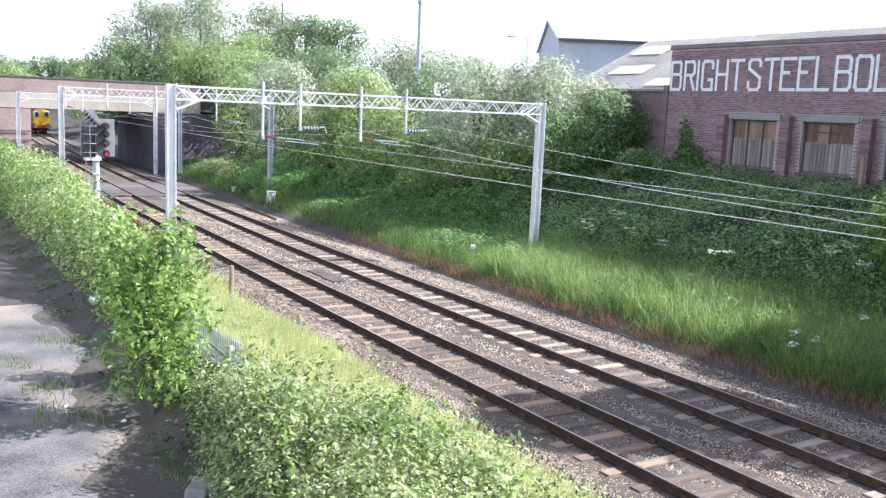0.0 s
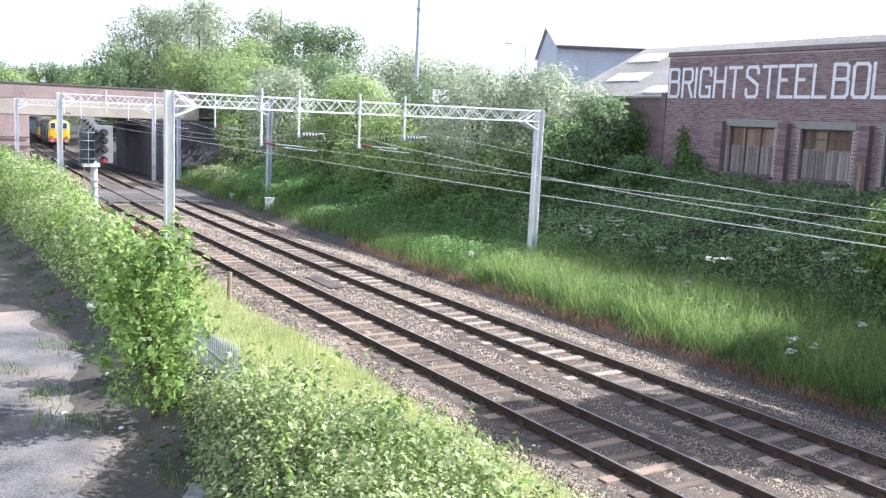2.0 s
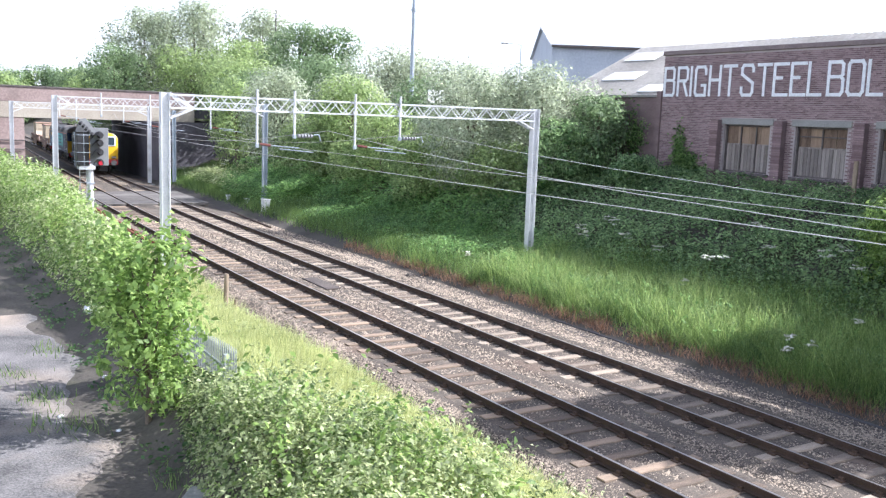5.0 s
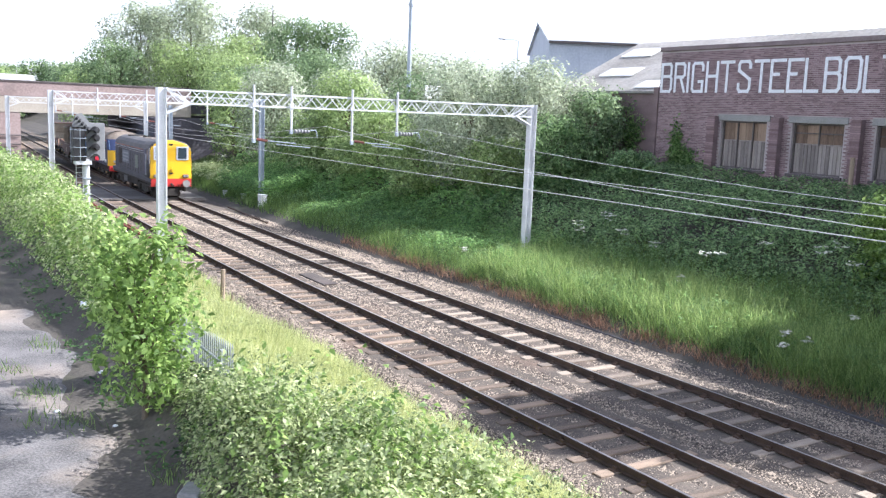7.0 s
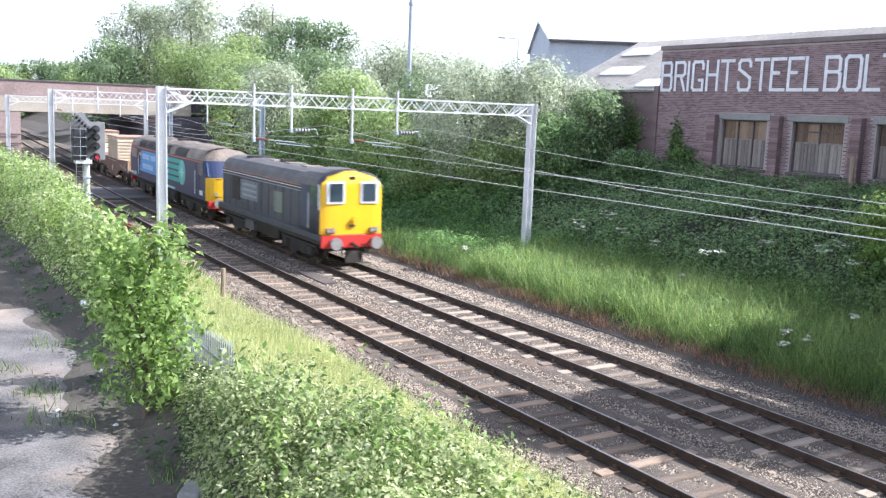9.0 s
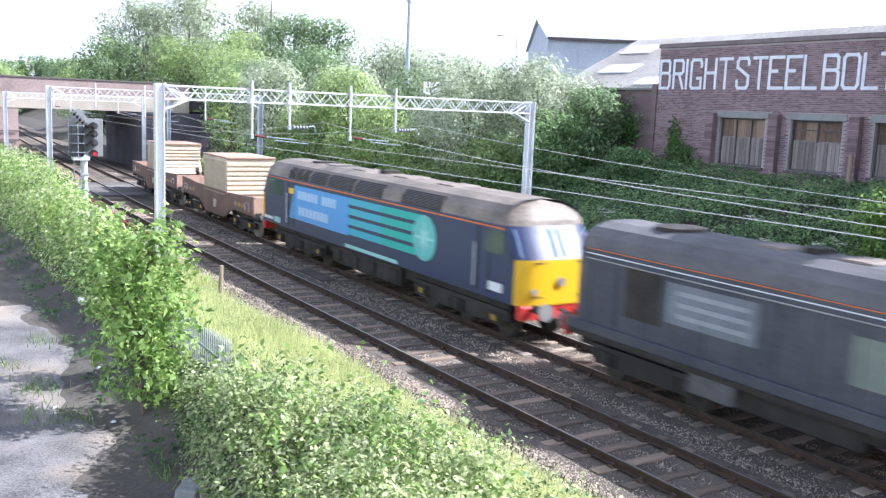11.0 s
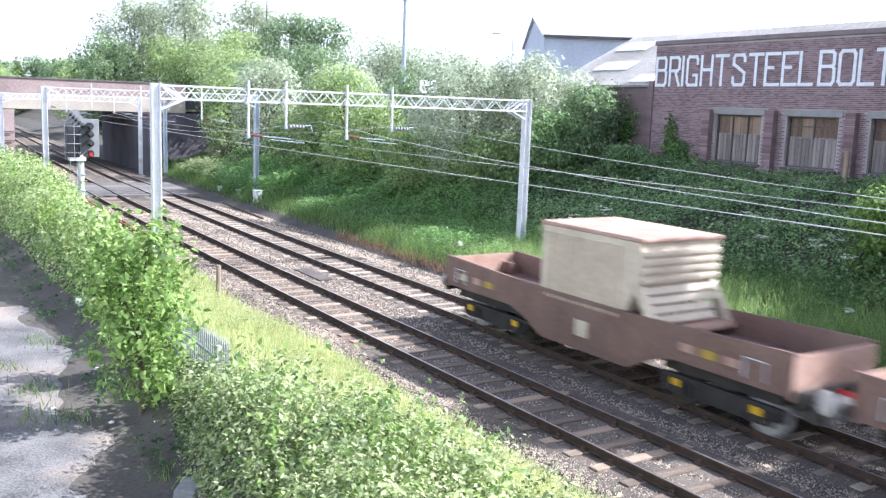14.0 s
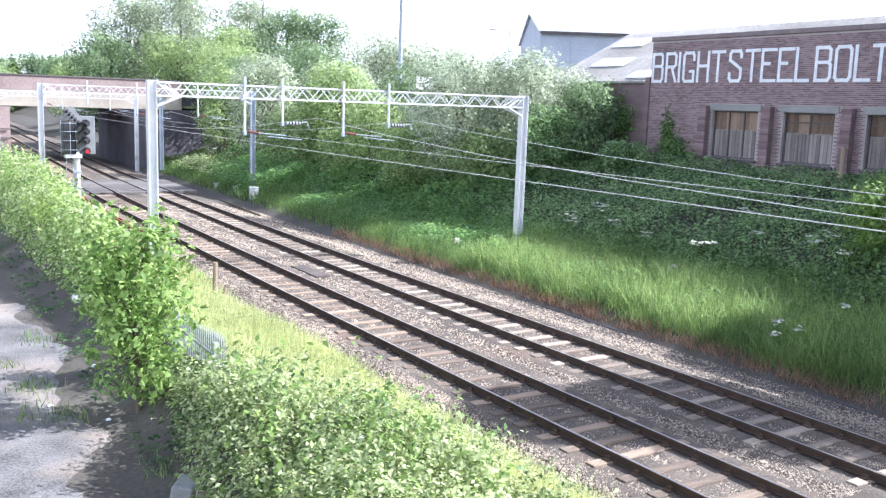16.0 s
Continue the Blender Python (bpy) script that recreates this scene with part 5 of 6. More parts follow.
def build_wagon(open_front):
    """Bogie flat with a deep well and a cream flask cover."""
    c = thing("flask_wagon", "brown bogie wagon carrying a ribbed cream flask cover", "wagon", group="train")
    w, H = 1.27, 6.15
    side = [(-H, 1.05), (-3.1, 1.05), (-2.5, 0.88), (-1.7, 0.5), (1.55, 0.5), (2.3, 0.88), (2.9, 1.05), (H, 1.05), (H, 1.93), (2.4, 1.8), (-2.4, 1.8), (-H, 1.93)]
    for s in (-1, 1):
        sd = part("side", extrude(side, min(s * w, s * (w - 0.08)), max(s * w, s * (w - 0.08)), axis="x"), P_BROWN, c, "brown plated wagon side")
        slab(s * w, -2.4, 1.7, s * (w + 0.05), 2.4, 1.79, "edge_rail", P_BROWN, sd)
        slab(s * w, -0.3, 0.85, s * (w + 0.012), 0.15, 1.25, "plate", P_CREAM, sd)
        for y, m in ((-4.7, P_TOP), (-4.1, P_DULLYELLOW), (-3.5, P_TOP), (3.9, P_DULLYELLOW), (4.5, P_TOP), (5.2, P_CREAM)):
            slab(s * w, y - 0.17, 1.3, s * (w + 0.01), y + 0.2, 1.48, "plate", m, sd)
        for y in (-5.3, 5.3):
            part("handrail", tube([(s * (w + 0.05), y - 0.25, 1.2), (s * (w + 0.05), y - 0.25, 1.6), (s * (w + 0.05), y + 0.25, 1.6), (s * (w + 0.05), y + 0.25, 1.2)], 0.015), P_LINE, c)
    slab(-w + 0.08, -H, 1.15, w - 0.08, H, 1.28, "deck", P_BROWN, c)
    for sg in (-1, 1):
        # Paler than the sides: sunlight on the wagon ends is put into the colour.
        slab(-w, sg * (H - 0.08), 1.0, w, sg * (H + 0.004), 1.86, "end_plate", P_TOP, c, "brown end plate with sunlight in its paler colour")
        for x in (-1.0, 0.75):
            slab(x, sg * (H - 0.5), 1.3, x + 0.25, sg * (H - 0.1), 1.62, "tie_block", P_BROWN, c)
        part("buffer_beam", box(-1.2, min(sg * H, sg * (H + 0.15)), 0.85, 1.2, max(sg * H, sg * (H + 0.15)), 1.2, bevel=0.02), P_UNDER, c)
        buffers(c, sg * 6.64, sg)
        part("tail_lamp_bracket", rod((0.0, sg * (H + 0.2), 1.0), (0.0, sg * (H + 0.45), 1.0), 0.13), P_RED, c)
    y0, y1, zb, zt, cw = -2.02, 1.62 if open_front else 1.98, 1.55, 3.42, 1.24
    cover = part("flask_cover", box(-cw, y0 + 0.08, zb, cw, y1, zt, bevel=0.02) if not open_front else extrude([(y0 + 0.65, zb), (y0 + 0.2, 2.35), (y0 + 0.08, 2.45), (y0 + 0.08, zt), (y1, zt), (y1, zb)], -cw, cw, axis="x"), P_CREAM, c, "cream painted flask cover")
    part("cover_top", box(-cw - 0.05, y0, zt + 0.003, cw + 0.05, y1 + 0.05, zt + 0.1, bevel=0.02), P_TOP, cover, "rust-stained cover top")
    for s in (-1, 1):
        slab(s * cw, y0 + 0.05, zt - 0.16, s * (cw + 0.04), y1, zt - 0.003, "top_rail", P_CREAM, cover)
        for k in range(17):
            y = y0 + (0.3 if not open_front else 0.75) + k * (3.7 if not open_front else 2.75) / 17
            slab(s * cw, y, zb + 0.05, s * (cw + 0.035), y + 0.06, zt - 0.17, "rib", P_CREAM, cover)
    n = 7 if not open_front else 4
    zlo = zb + 0.1 if not open_front else 2.5
    for k in range(n):
        z = zlo + k * (zt - 0.12 - zlo) / n
        part("slat", box(-cw, y0 + 0.0, z, cw, y0 + 0.078, z + (zt - 0.12 - zlo) / n - 0.07, bevel=0.02), P_CREAM, cover, "cream horizontal slat")
    if open_front:
        for s in (-1, 1):
            part("leg", extrude([(y0 - 0.55, zb), (y0 - 0.25, zb), (y0 + 0.3, 2.4), (y0 + 0.08, 2.44)], min(s * cw, s * (cw - 0.15)), max(s * cw, s * (cw - 0.15)), axis="x"), P_CREAM, cover)
        slab(-0.8, y0 + 0.3, zb, 0.8, y0 + 0.64, 2.2, "flask_face", P_UNDER, cover)
        for k in range(4):
            ya, za = y0 + 0.04 - 0.1 * k, 2.4 - 0.2 * k
            part("slat", extrude([(ya, za), (ya - 0.08, za - 0.16), (ya, za - 0.18), (ya + 0.08, za - 0.02)], -cw + 0.16, cw - 0.16 - 0.22 * (k > 1), axis="x"), P_CREAM, cover, "cream horizontal slat")
    slab(-cw, y0 - 0.7, 1.45, cw, y0 - 0.02, 1.56, "cover_sill", P_TOP, cover)
    for y in (-4.25, 3.8):
        bogie(c, y, 2, 0.46, 3.25, 2.2, pale=True, lift=0.09)
    slab(-1.0, -5.8, 0.75, 1.0, -2.6, 1.14, "underframe", P_UNDER, c)
    slab(-1.0, 2.4, 0.75, 1.0, 5.8, 1.14, "underframe", P_UNDER, c)
    return c


def build_van():
    """White panel van that drives over the bridge."""
    v = thing("panel_van", "white panel van driving over the road bridge", "van")
    prof = [(-2.4, 0.35), (2.4, 0.35), (2.42, 2.15), (2.3, 2.28), (-1.1, 2.28), (-1.75, 1.5), (-2.4, 1.25)]
    part("body", extrude([(y, z) for y, z in prof], -0.95, 0.95, axis="x"), P_VAN, v)
    part("windscreen", loft([[(x, -1.76, 1.52), (x, -1.14, 2.2), (x, -1.19, 2.23), (x, -1.81, 1.54)] for x in (-0.85, 0.85)]), P_GLASS, v)
    for s in (-1, 1):
        slab(s * 0.95, -1.5, 1.5, s * 0.96, -0.5, 2.1, "side_window", P_GLASS, v)
        for y in (-1.6, 1.5):
            part("wheel", rod((s * 0.75, y, 0.33), (s * 0.96, y, 0.33), 0.33, seg=16), P_UNDER, v)
    return v


P_VAN = paint("white_van_paint", (0.8, 0.81, 0.82), 0.35, 0.1)
LOCO_A, LOCO_B = build_bonnet_loco(), build_big_loco()
WAGON_A, WAGON_B = build_wagon(False), build_wagon(True)
VAN = build_van()


# ---- plants ----
def bumps(x, y, k, seed):
    """Smooth uneven heights between about 0 and 1."""
    s = seed * 1.7
    v = np.sin(x * 1.3 * k + s) * np.sin(y * 1.1 * k + 2 * s) + 0.6 * np.sin(x * 2.9 * k + y * 2.3 * k + s) + 0.4 * np.sin(x * 5.3 * k - y * 4.7 * k + 3 * s)
    return np.clip(0.5 + 0.27 * v, 0, 1)


def crown_points(n, clumps, shell=0.55):
    """Places on and inside overlapping uneven lobes (x, y, z, radius, height factor)."""
    c = np.array(clumps)
    wgt = c[:, 3] ** 2
    pick = RNG.choice(len(c), n, p=wgt / wgt.sum())
    d = RNG.normal(size=(n, 3))
    d /= np.linalg.norm(d, axis=1)[:, None]
    r = c[pick, 3] * (shell + (1.12 - shell) * RNG.random(n) ** 0.6)
    r *= 1 + 0.12 * RNG.normal(size=n)
    p = c[pick, :3] + d * r[:, None] * np.stack([np.ones(n), np.ones(n), c[pick, 4]], 1)
    return p, d


def tree(name, x, y, z0, top, radius, m, size, n, label, low=0.25, lobes=16, lean=0.0, category="tree"):
    """A trunk with limbs and an uneven crown of lobes of leaves."""
    t = thing(name, label, category, pose(x, y, z0))
    h = top - z0
    clumps = []
    mid, half = h * (1 + low) / 2, h * (1 - low) / 2
    for i in range(lobes):
        u = -0.9 + 1.8 * (i + 0.5) / lobes
        a = i * 2.4 + random.uniform(-0.5, 0.5)
        rr = radius * random.uniform(0.3, 0.48)
        ring = math.sqrt(max(0.05, 1 - abs(u) ** 2.4))
        d = radius * ring * random.uniform(0.45, 0.8)
        zz = min(mid + half * u, h - rr * 0.85)
        clumps.append((d * math.cos(a), d * math.sin(a), zz, rr, random.uniform(0.75, 1.0)))
    clumps.append((lean, 0, h - radius * 0.34, radius * 0.34, 1.0))
    clumps.append((0, 0, mid, radius * 0.6, min(1.6, half / radius)))
    bm = tube([(0, 0, -0.4), (0.05, 0.03, h * 0.2), (-0.04, 0.06, h * 0.45), (0.03, 0, h * 0.75)], max(0.05, h * 0.02), seg=7, r2=0.03)
    for c in clumps[:: max(1, lobes // 9)]:
        zb = min(c[2] * 0.6, h * 0.6)
        tube([(0, 0, zb), (c[0] * 0.5, c[1] * 0.5, (zb + c[2]) / 2 + 0.1), (c[0], c[1], c[2])], max(0.03, h * 0.008), bm, 5, 0.015)
    part("trunk", bm, M_BARK, t)
    at, out = crown_points(n, clumps)
    leaves("crown", at, size, m, t, up=0.25, out=out)
    return t


def mound(name, x0, x1, y0, y1, hf, n, size, m, label, category, slim=0.6, depth=0.6, dense=None, kind="stuff", up=0.9):
    """A heap of leaves over the ground, its height given by hf(x, y)."""
    u = RNG.random(n)
    y = y0 + (y1 - y0) * (u ** (dense or 1.0))
    x = RNG.uniform(x0, x1, n) + bend(y) * (y > 40)
    h = hf(x, y)
    keep = h > 0.06
    x, y, h = x[keep], y[keep], h[keep]
    z = ground_z(x, y) + h * (1 - depth * RNG.random(len(x)) ** 1.7)
    at = np.stack([x + 0.07 * RNG.normal(size=len(x)), y + 0.07 * RNG.normal(size=len(x)), z], 1)
    e = 0.08
    out = np.stack([(hf(x - e, y) - hf(x + e, y)) / (2 * e), (hf(x, y - e) - hf(x, y + e)) / (2 * e), np.full(len(x), 0.9)], 1)
    out /= np.linalg.norm(out, axis=1)[:, None]
    ob = leaves(name, at, size, m, up=up * 0.5, slim=slim, out=out * 0.8)
    return tagged(ob, label, category, kind=kind)


def grass(name, x0, x1, y0, y1, n, height, width, m, label, cover=None, dense=1.0, lean=0.5):
    u = RNG.random(n)
    y = y0 + (y1 - y0) * u ** dense
    x = RNG.uniform(x0, x1, n) + bend(y)
    if cover is not None:
        keep = RNG.random(n) < cover(x, y)
        x, y = x[keep], y[keep]
    base = np.stack([x, y, ground_z(x, y) - 0.03], 1)
    h = height * (0.35 + 0.6 * bumps(x, y, 0.7, 3.0) + 0.75 * bumps(x, y, 2.6, 4.0))
    return tagged(blades(name, base, h, width, m, lean=lean), label, "grass", kind="stuff")


def sprigs(name, base, length, size, m, label, category, per=11):
    """Arching shoots set with leaves, standing out of a bush."""
    n = len(base)
    a = RNG.uniform(0, 2 * np.pi, n)
    tilt = RNG.uniform(0.15, 0.9, n)
    L = length * RNG.uniform(0.6, 1.3, n)
    at = []
    for k in range(per):
        t = (k + 0.7) / per
        r = L * t * tilt
        z = L * t * (1 - 0.45 * t * tilt)
        at.append(base + np.stack([r * np.cos(a), r * np.sin(a), z], 1) + 0.03 * RNG.normal(size=(n, 3)))
    return tagged(leaves(name, np.concatenate(at), size, m, up=0.6), label, category, kind="stuff")


def ramp(v, a, b):
    return np.clip((v - a) / (b - a), 0, 1)


def build_left_side():
    # bramble heap nearest the camera
    def heap(x, y):
        edge = np.interp(y, [9, 11, 12, 13.6, 15, 15.8, 17, 23], [-2.7, -3.3, -3.8, -4.5, -5.3, -5.9, -6.3, -6.7])
        back = np.interp(y, [9, 13, 16, 20, 24], [-8.6, -8.3, -7.8, -7.6, -7.3])
        h = np.minimum(ramp(x, back, back + 0.5), ramp(-x, -edge, -edge + 2.8)) ** 1.15
        return h * (0.75 * bumps(x, y, 0.9, 1.0) + 0.6 * bumps(x, y, 2.3, 2.0) + 0.42 * bumps(x, y, 4.6, 5.0) - 0.12 + 0.28 * ramp(-x, 6.4, 7.2) * ramp(-y, -15.5, -13.5)) * np.interp(y, [9, 14, 19, 23], [1.0, 1.0, 0.8, 0.3])
    mound("bramble_patch", -8.4, -1.4, 8.5, 23, heap, 100000, 0.074, L_BRAMBLE, "dense sunlit bramble bushes with pale undersides", "bramble", dense=1.1)
    mound("bramble_patch", -8.4, -1.4, 8.5, 23, lambda x, y: heap(x, y) * 1.0 - 0.04, 20000, 0.1, L_LIGHT, "dense green weeds among the brambles", "bramble", dense=1.1)
    n = 2400
    x, y = RNG.uniform(-8.2, -2.6, n), 8.8 + 13 * RNG.random(n)
    h = heap(x, y)
    x, y, h = x[h > 0.25], y[h > 0.25], h[h > 0.25]
    sprigs("bramble_shoots", np.stack([x, y, ground_z(x, y) + h * 0.8], 1), 0.7, 0.07, L_BRAMBLE, "young pale bramble shoots standing out of the bushes", "bramble")
    x, y = RNG.uniform(-8.2, -3.2, 240), 9.2 + 10 * RNG.random(240)
    h = heap(x, y)
    x, y, h = x[h > 0.5], y[h > 0.5], h[h > 0.5]
    sprigs("bramble_shoots", np.stack([x, y, ground_z(x, y) + h * 0.85], 1), 0.95, 0.105, L_LIGHT, "long arching bramble canes with fresh green leaves", "bramble", 13)
    # flower sprays
    n = 70
    x, y = RNG.uniform(-7.5, -3.0, n), RNG.uniform(10, 19, n)
    h = heap(x, y)
    x, y, h = x[h > 0.4], y[h > 0.4], h[h > 0.4]
    tagged(leaves("bramble_flowers", np.stack([x, y, ground_z(x, y) + h + 0.03], 1), 0.045, L_FLOWER, up=1.2, slim=0.9), "small white bramble flowers", "flower", kind="stuff")
    # tall shrub with large leaves
    tall = tree("shrub", -8.1, 16.9, 0.4, 3.95, 1.0, L_LIGHT, 0.125, 2500, "tall leafy shrub with large bright green leaves", 0.05, 16, 0.25, "shrub")
    tree("shrub", -7.45, 19.3, 0.5, 2.7, 0.75, L_LIGHT, 0.14, 1400, "leafy green shrub leaning over the fence", 0.05, 10, 0.0, "shrub")
    u = RNG.uniform(-1, 1, size=(150, 3)) * np.array((0.8, 0.85, 1.25)) + np.array((-8.1, 17.0, 2.5))
    sprigs("shrub_shoots", u, 0.7, 0.14, L_LIGHT, "bright young shoots of the tall shrub", "shrub", 9)
    # hedge running away along the boundary
    def hedge(x, y):
        c = np.interp(y, [22, 30, 37, 45, 55, 70], [-6.75, -6.55, -6.45, -6.45, -6.4, -6.4])
        w = np.interp(y, [22, 30, 40, 60], [0.9, 1.2, 1.4, 1.5])
        top = np.interp(y, [21, 25, 27, 29, 31.5, 33.5, 36, 42, 55, 70], [0.35, 0.45, 1.1, 1.85, 1.8, 1.15, 2.1, 2.3, 1.9, 1.5])
        return top * np.clip(1 - ((x - c) / w) ** 2, 0, 1) ** 0.5 * (0.22 + 0.6 * bumps(x, y, 0.8, 2.0) + 0.5 * bumps(x, y, 1.7, 4.0) + 0.25 * bumps(x, y, 3.6, 7.0))
    mound("hedge", -8.6, -2.8, 21.5, 72, hedge, 56000, 0.13, L_LIGHT, "overgrown green hedge beside the yard", "hedge", depth=0.85, dense=1.3)
    n = 900
    x, y = RNG.uniform(-8, -3, n), 22 + 40 * RNG.random(n) ** 1.3
    h = hedge(x, y)
    x, y, h = x[h > 0.5], y[h > 0.5], h[h > 0.5]
    sprigs("hedge_shoots", np.stack([x, y, ground_z(x, y) + h * 0.85], 1), 0.7, 0.12, L_LIGHT, "young shoots rising from the hedge", "hedge")
    mound("hedge_blossom", -8.2, -3.6, 24, 60, lambda x, y: hedge(x, y) * 1.06 * (bumps(x, y, 1.3, 6.0) > 0.32), 34000, 0.11, L_BLOSSOM, "pale elder blossom and young leaves on the hedge", "hedge", depth=0.45, dense=1.2)
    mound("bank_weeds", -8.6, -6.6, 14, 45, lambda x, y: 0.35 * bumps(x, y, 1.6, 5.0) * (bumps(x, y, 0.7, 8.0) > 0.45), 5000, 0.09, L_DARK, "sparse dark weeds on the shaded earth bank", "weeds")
    for i, (x, y, top, r) in enumerate(((-10.2, 46, 4.2, 1.9), (-9.0, 52, 4.0, 1.8), (-7.2, 60, 3.6, 1.6), (-11.5, 58, 4.5, 2.2))):
        tree("bush", x, y, 0.2, top, r, L_HEDGE if i % 2 else L_LIGHT, 0.17, 3200, "bushy green growth behind the hedge", 0.0, 12, 0.0, "bush")
    # grass between fence and ballast
    cov = lambda x, y: ramp(x, -6.6, -5.8) * ramp(-x, 2.45, 3.2)
    grass("bank_grass", -6.6, -2.4, 9.5, 48, 115000, 0.4, 0.013, L_DRYGRASS, "tall pale sunlit grass on the bank beside the line", cov, 1.3)
    n = 45000
    y = 9.5 + 11 * RNG.random(n)
    x = RNG.uniform(-6.4, -2.5, n)
    h = heap(x, y)
    ok = (h < 0.75) & (RNG.random(n) < ramp(x, -6.4, -4.6))
    x, y, h = x[ok], y[ok], h[ok]
    tagged(blades("bank_grass", np.stack([x, y, ground_z(x, y) + 0.55 * h], 1), np.full(len(x), 0.36), 0.012, L_DRYGRASS, lean=0.8), "pale grass growing through the edge of the brambles", "grass", kind="stuff")
    grass("bank_grass", -6.6, -2.4, 13, 60, 33000, 0.3, 0.018, L_GRASS, "green grass on the bank beside the line", cov, 1.2)
    mound("bank_weeds", -6.4, -2.1, 11, 34, lambda x, y: 0.62 * bumps(x, y, 1.4, 5.5) * (bumps(x, y, 2.1, 8.5) > 0.42) * ramp(x, -6.4, -5.6), 26000, 0.06, L_BRAMBLE, "small leafy weeds among the pale grass", "weeds", dense=1.2, depth=0.5)
    # weeds creeping onto the ballast
    mound("ballast_weeds", -3.2, -1.5, 9, 26, lambda x, y: 0.28 * (bumps(x, y, 2.2, 4.0) > 0.62) * ramp(-x, 1.9, 2.6), 4000, 0.06, L_BRAMBLE, "low weeds creeping onto the ballast", "weeds")
    # yard weeds
    n = 500
    c = np.array([(-9.8, 17.9), (-9.2, 17.5), (-10.9, 20.2), (-9.9, 21.6), (-9.55, 19.6), (-8.3, 14.3), (-9.0, 23.5)])
    k = RNG.integers(0, len(c), n)
    p = c[k] + RNG.normal(size=(n, 2)) * np.array([0.22, 0.3])
    base = np.stack([p[:, 0], p[:, 1], np.full(n, 0.27)], 1)
    tagged(blades("yard_weeds", base, np.full(n, 0.16), 0.02, L_GRASS, lean=0.9), "tufts of grass growing through the tarmac", "weeds", kind="stuff")
    # litter and stones on the dark bank
    for x, y, s in ((-7.6, 25.3, 0.2), (-8.2, 20.4, 0.06), (-8.6, 17.0, 0.05), (-7.7, 22.6, 0.07), (-9.4, 18.4, 0.06)):
        bm = bmesh.new()
        bmesh.ops.create_icosphere(bm, subdivisions=2, radius=s)
        for v in bm.verts:
            v.co *= 1 + 0.35 * noise.noise(v.co * 9 + Vector((x, y, 0)))
            v.co.z *= 0.6
        ob = tagged(part("litter", bm, M_LITTER), "crumpled white litter on the earth bank", "litter", "litter")
        ob.location = (x, y, float(ground_z(x, y)) + s * 0.35)
    blk = tagged(part("concrete_block", box(-0.3, -0.16, 0, 0.3, 0.16, 0.35, bevel=0.03), M_CONC), "broken grey concrete block under the brambles", "block")
    blk.matrix_world = pose(-8.35, 13.0, 0.2, 8, 5, 60)
    # palisade fence
    fe = thing("palisade_fence", "grey galvanised palisade fence half buried in brambles", "fence")
    me = bpy.data.meshes.new("pale")
    b = extrude([(-0.033, 0), (0.033, 0), (0.033, 1.5), (0.012, 1.58), (0, 1.64), (-0.012, 1.58), (-0.033, 1.5)], -0.008, 0.008, axis="x")
    b.to_mesh(me)
    b.free()
    me.materials.append(M_PALE)
    y = 16.1
    while y < 22.2:
        x = -6.65 - 0.02 * (y - 15)
        o = new("pale", me)
        o.parent = fe
        o.location = (x, y, float(ground_z(x, y)) - 0.78)
        y += 0.125
    for z in (0.25, 1.1):
        part("rail", box(-6.79, 16.0, 0.6 + z - 0.3, -6.75, 22.3, 0.65 + z - 0.3), M_PALE, fe)
    for y in (16.2, 18.9, 21.6):
        part("post", box(-6.87, y - 0.05, 0.3, -6.79, y + 0.05, 1.75), M_PALE, fe)
    po = tagged(part("wooden_post", rod((0, 0, -0.3), (0.03, 0.02, 1.3), 0.08, seg=8, r2=0.07), M_POST), "short weathered wooden post beside the ballast", "post")
    po.location = (-3.4, 27.0, float(ground_z(-3.4, 27)))
    po2 = tagged(part("wooden_post", rod((0, 0, -0.3), (0.1, 0.02, 0.55), 0.05, seg=8, r2=0.05), M_POST), "broken short wooden post in the grass", "post")
    po2.location = (-3.1, 27.2, float(ground_z(-3.1, 27.2)))


M_PALE = material("dull_galvanised_pale", (0.25, 0.275, 0.28), (0.42, 0.45, 0.45), 0.55, 2, 20, 0.05, metal=0.2)


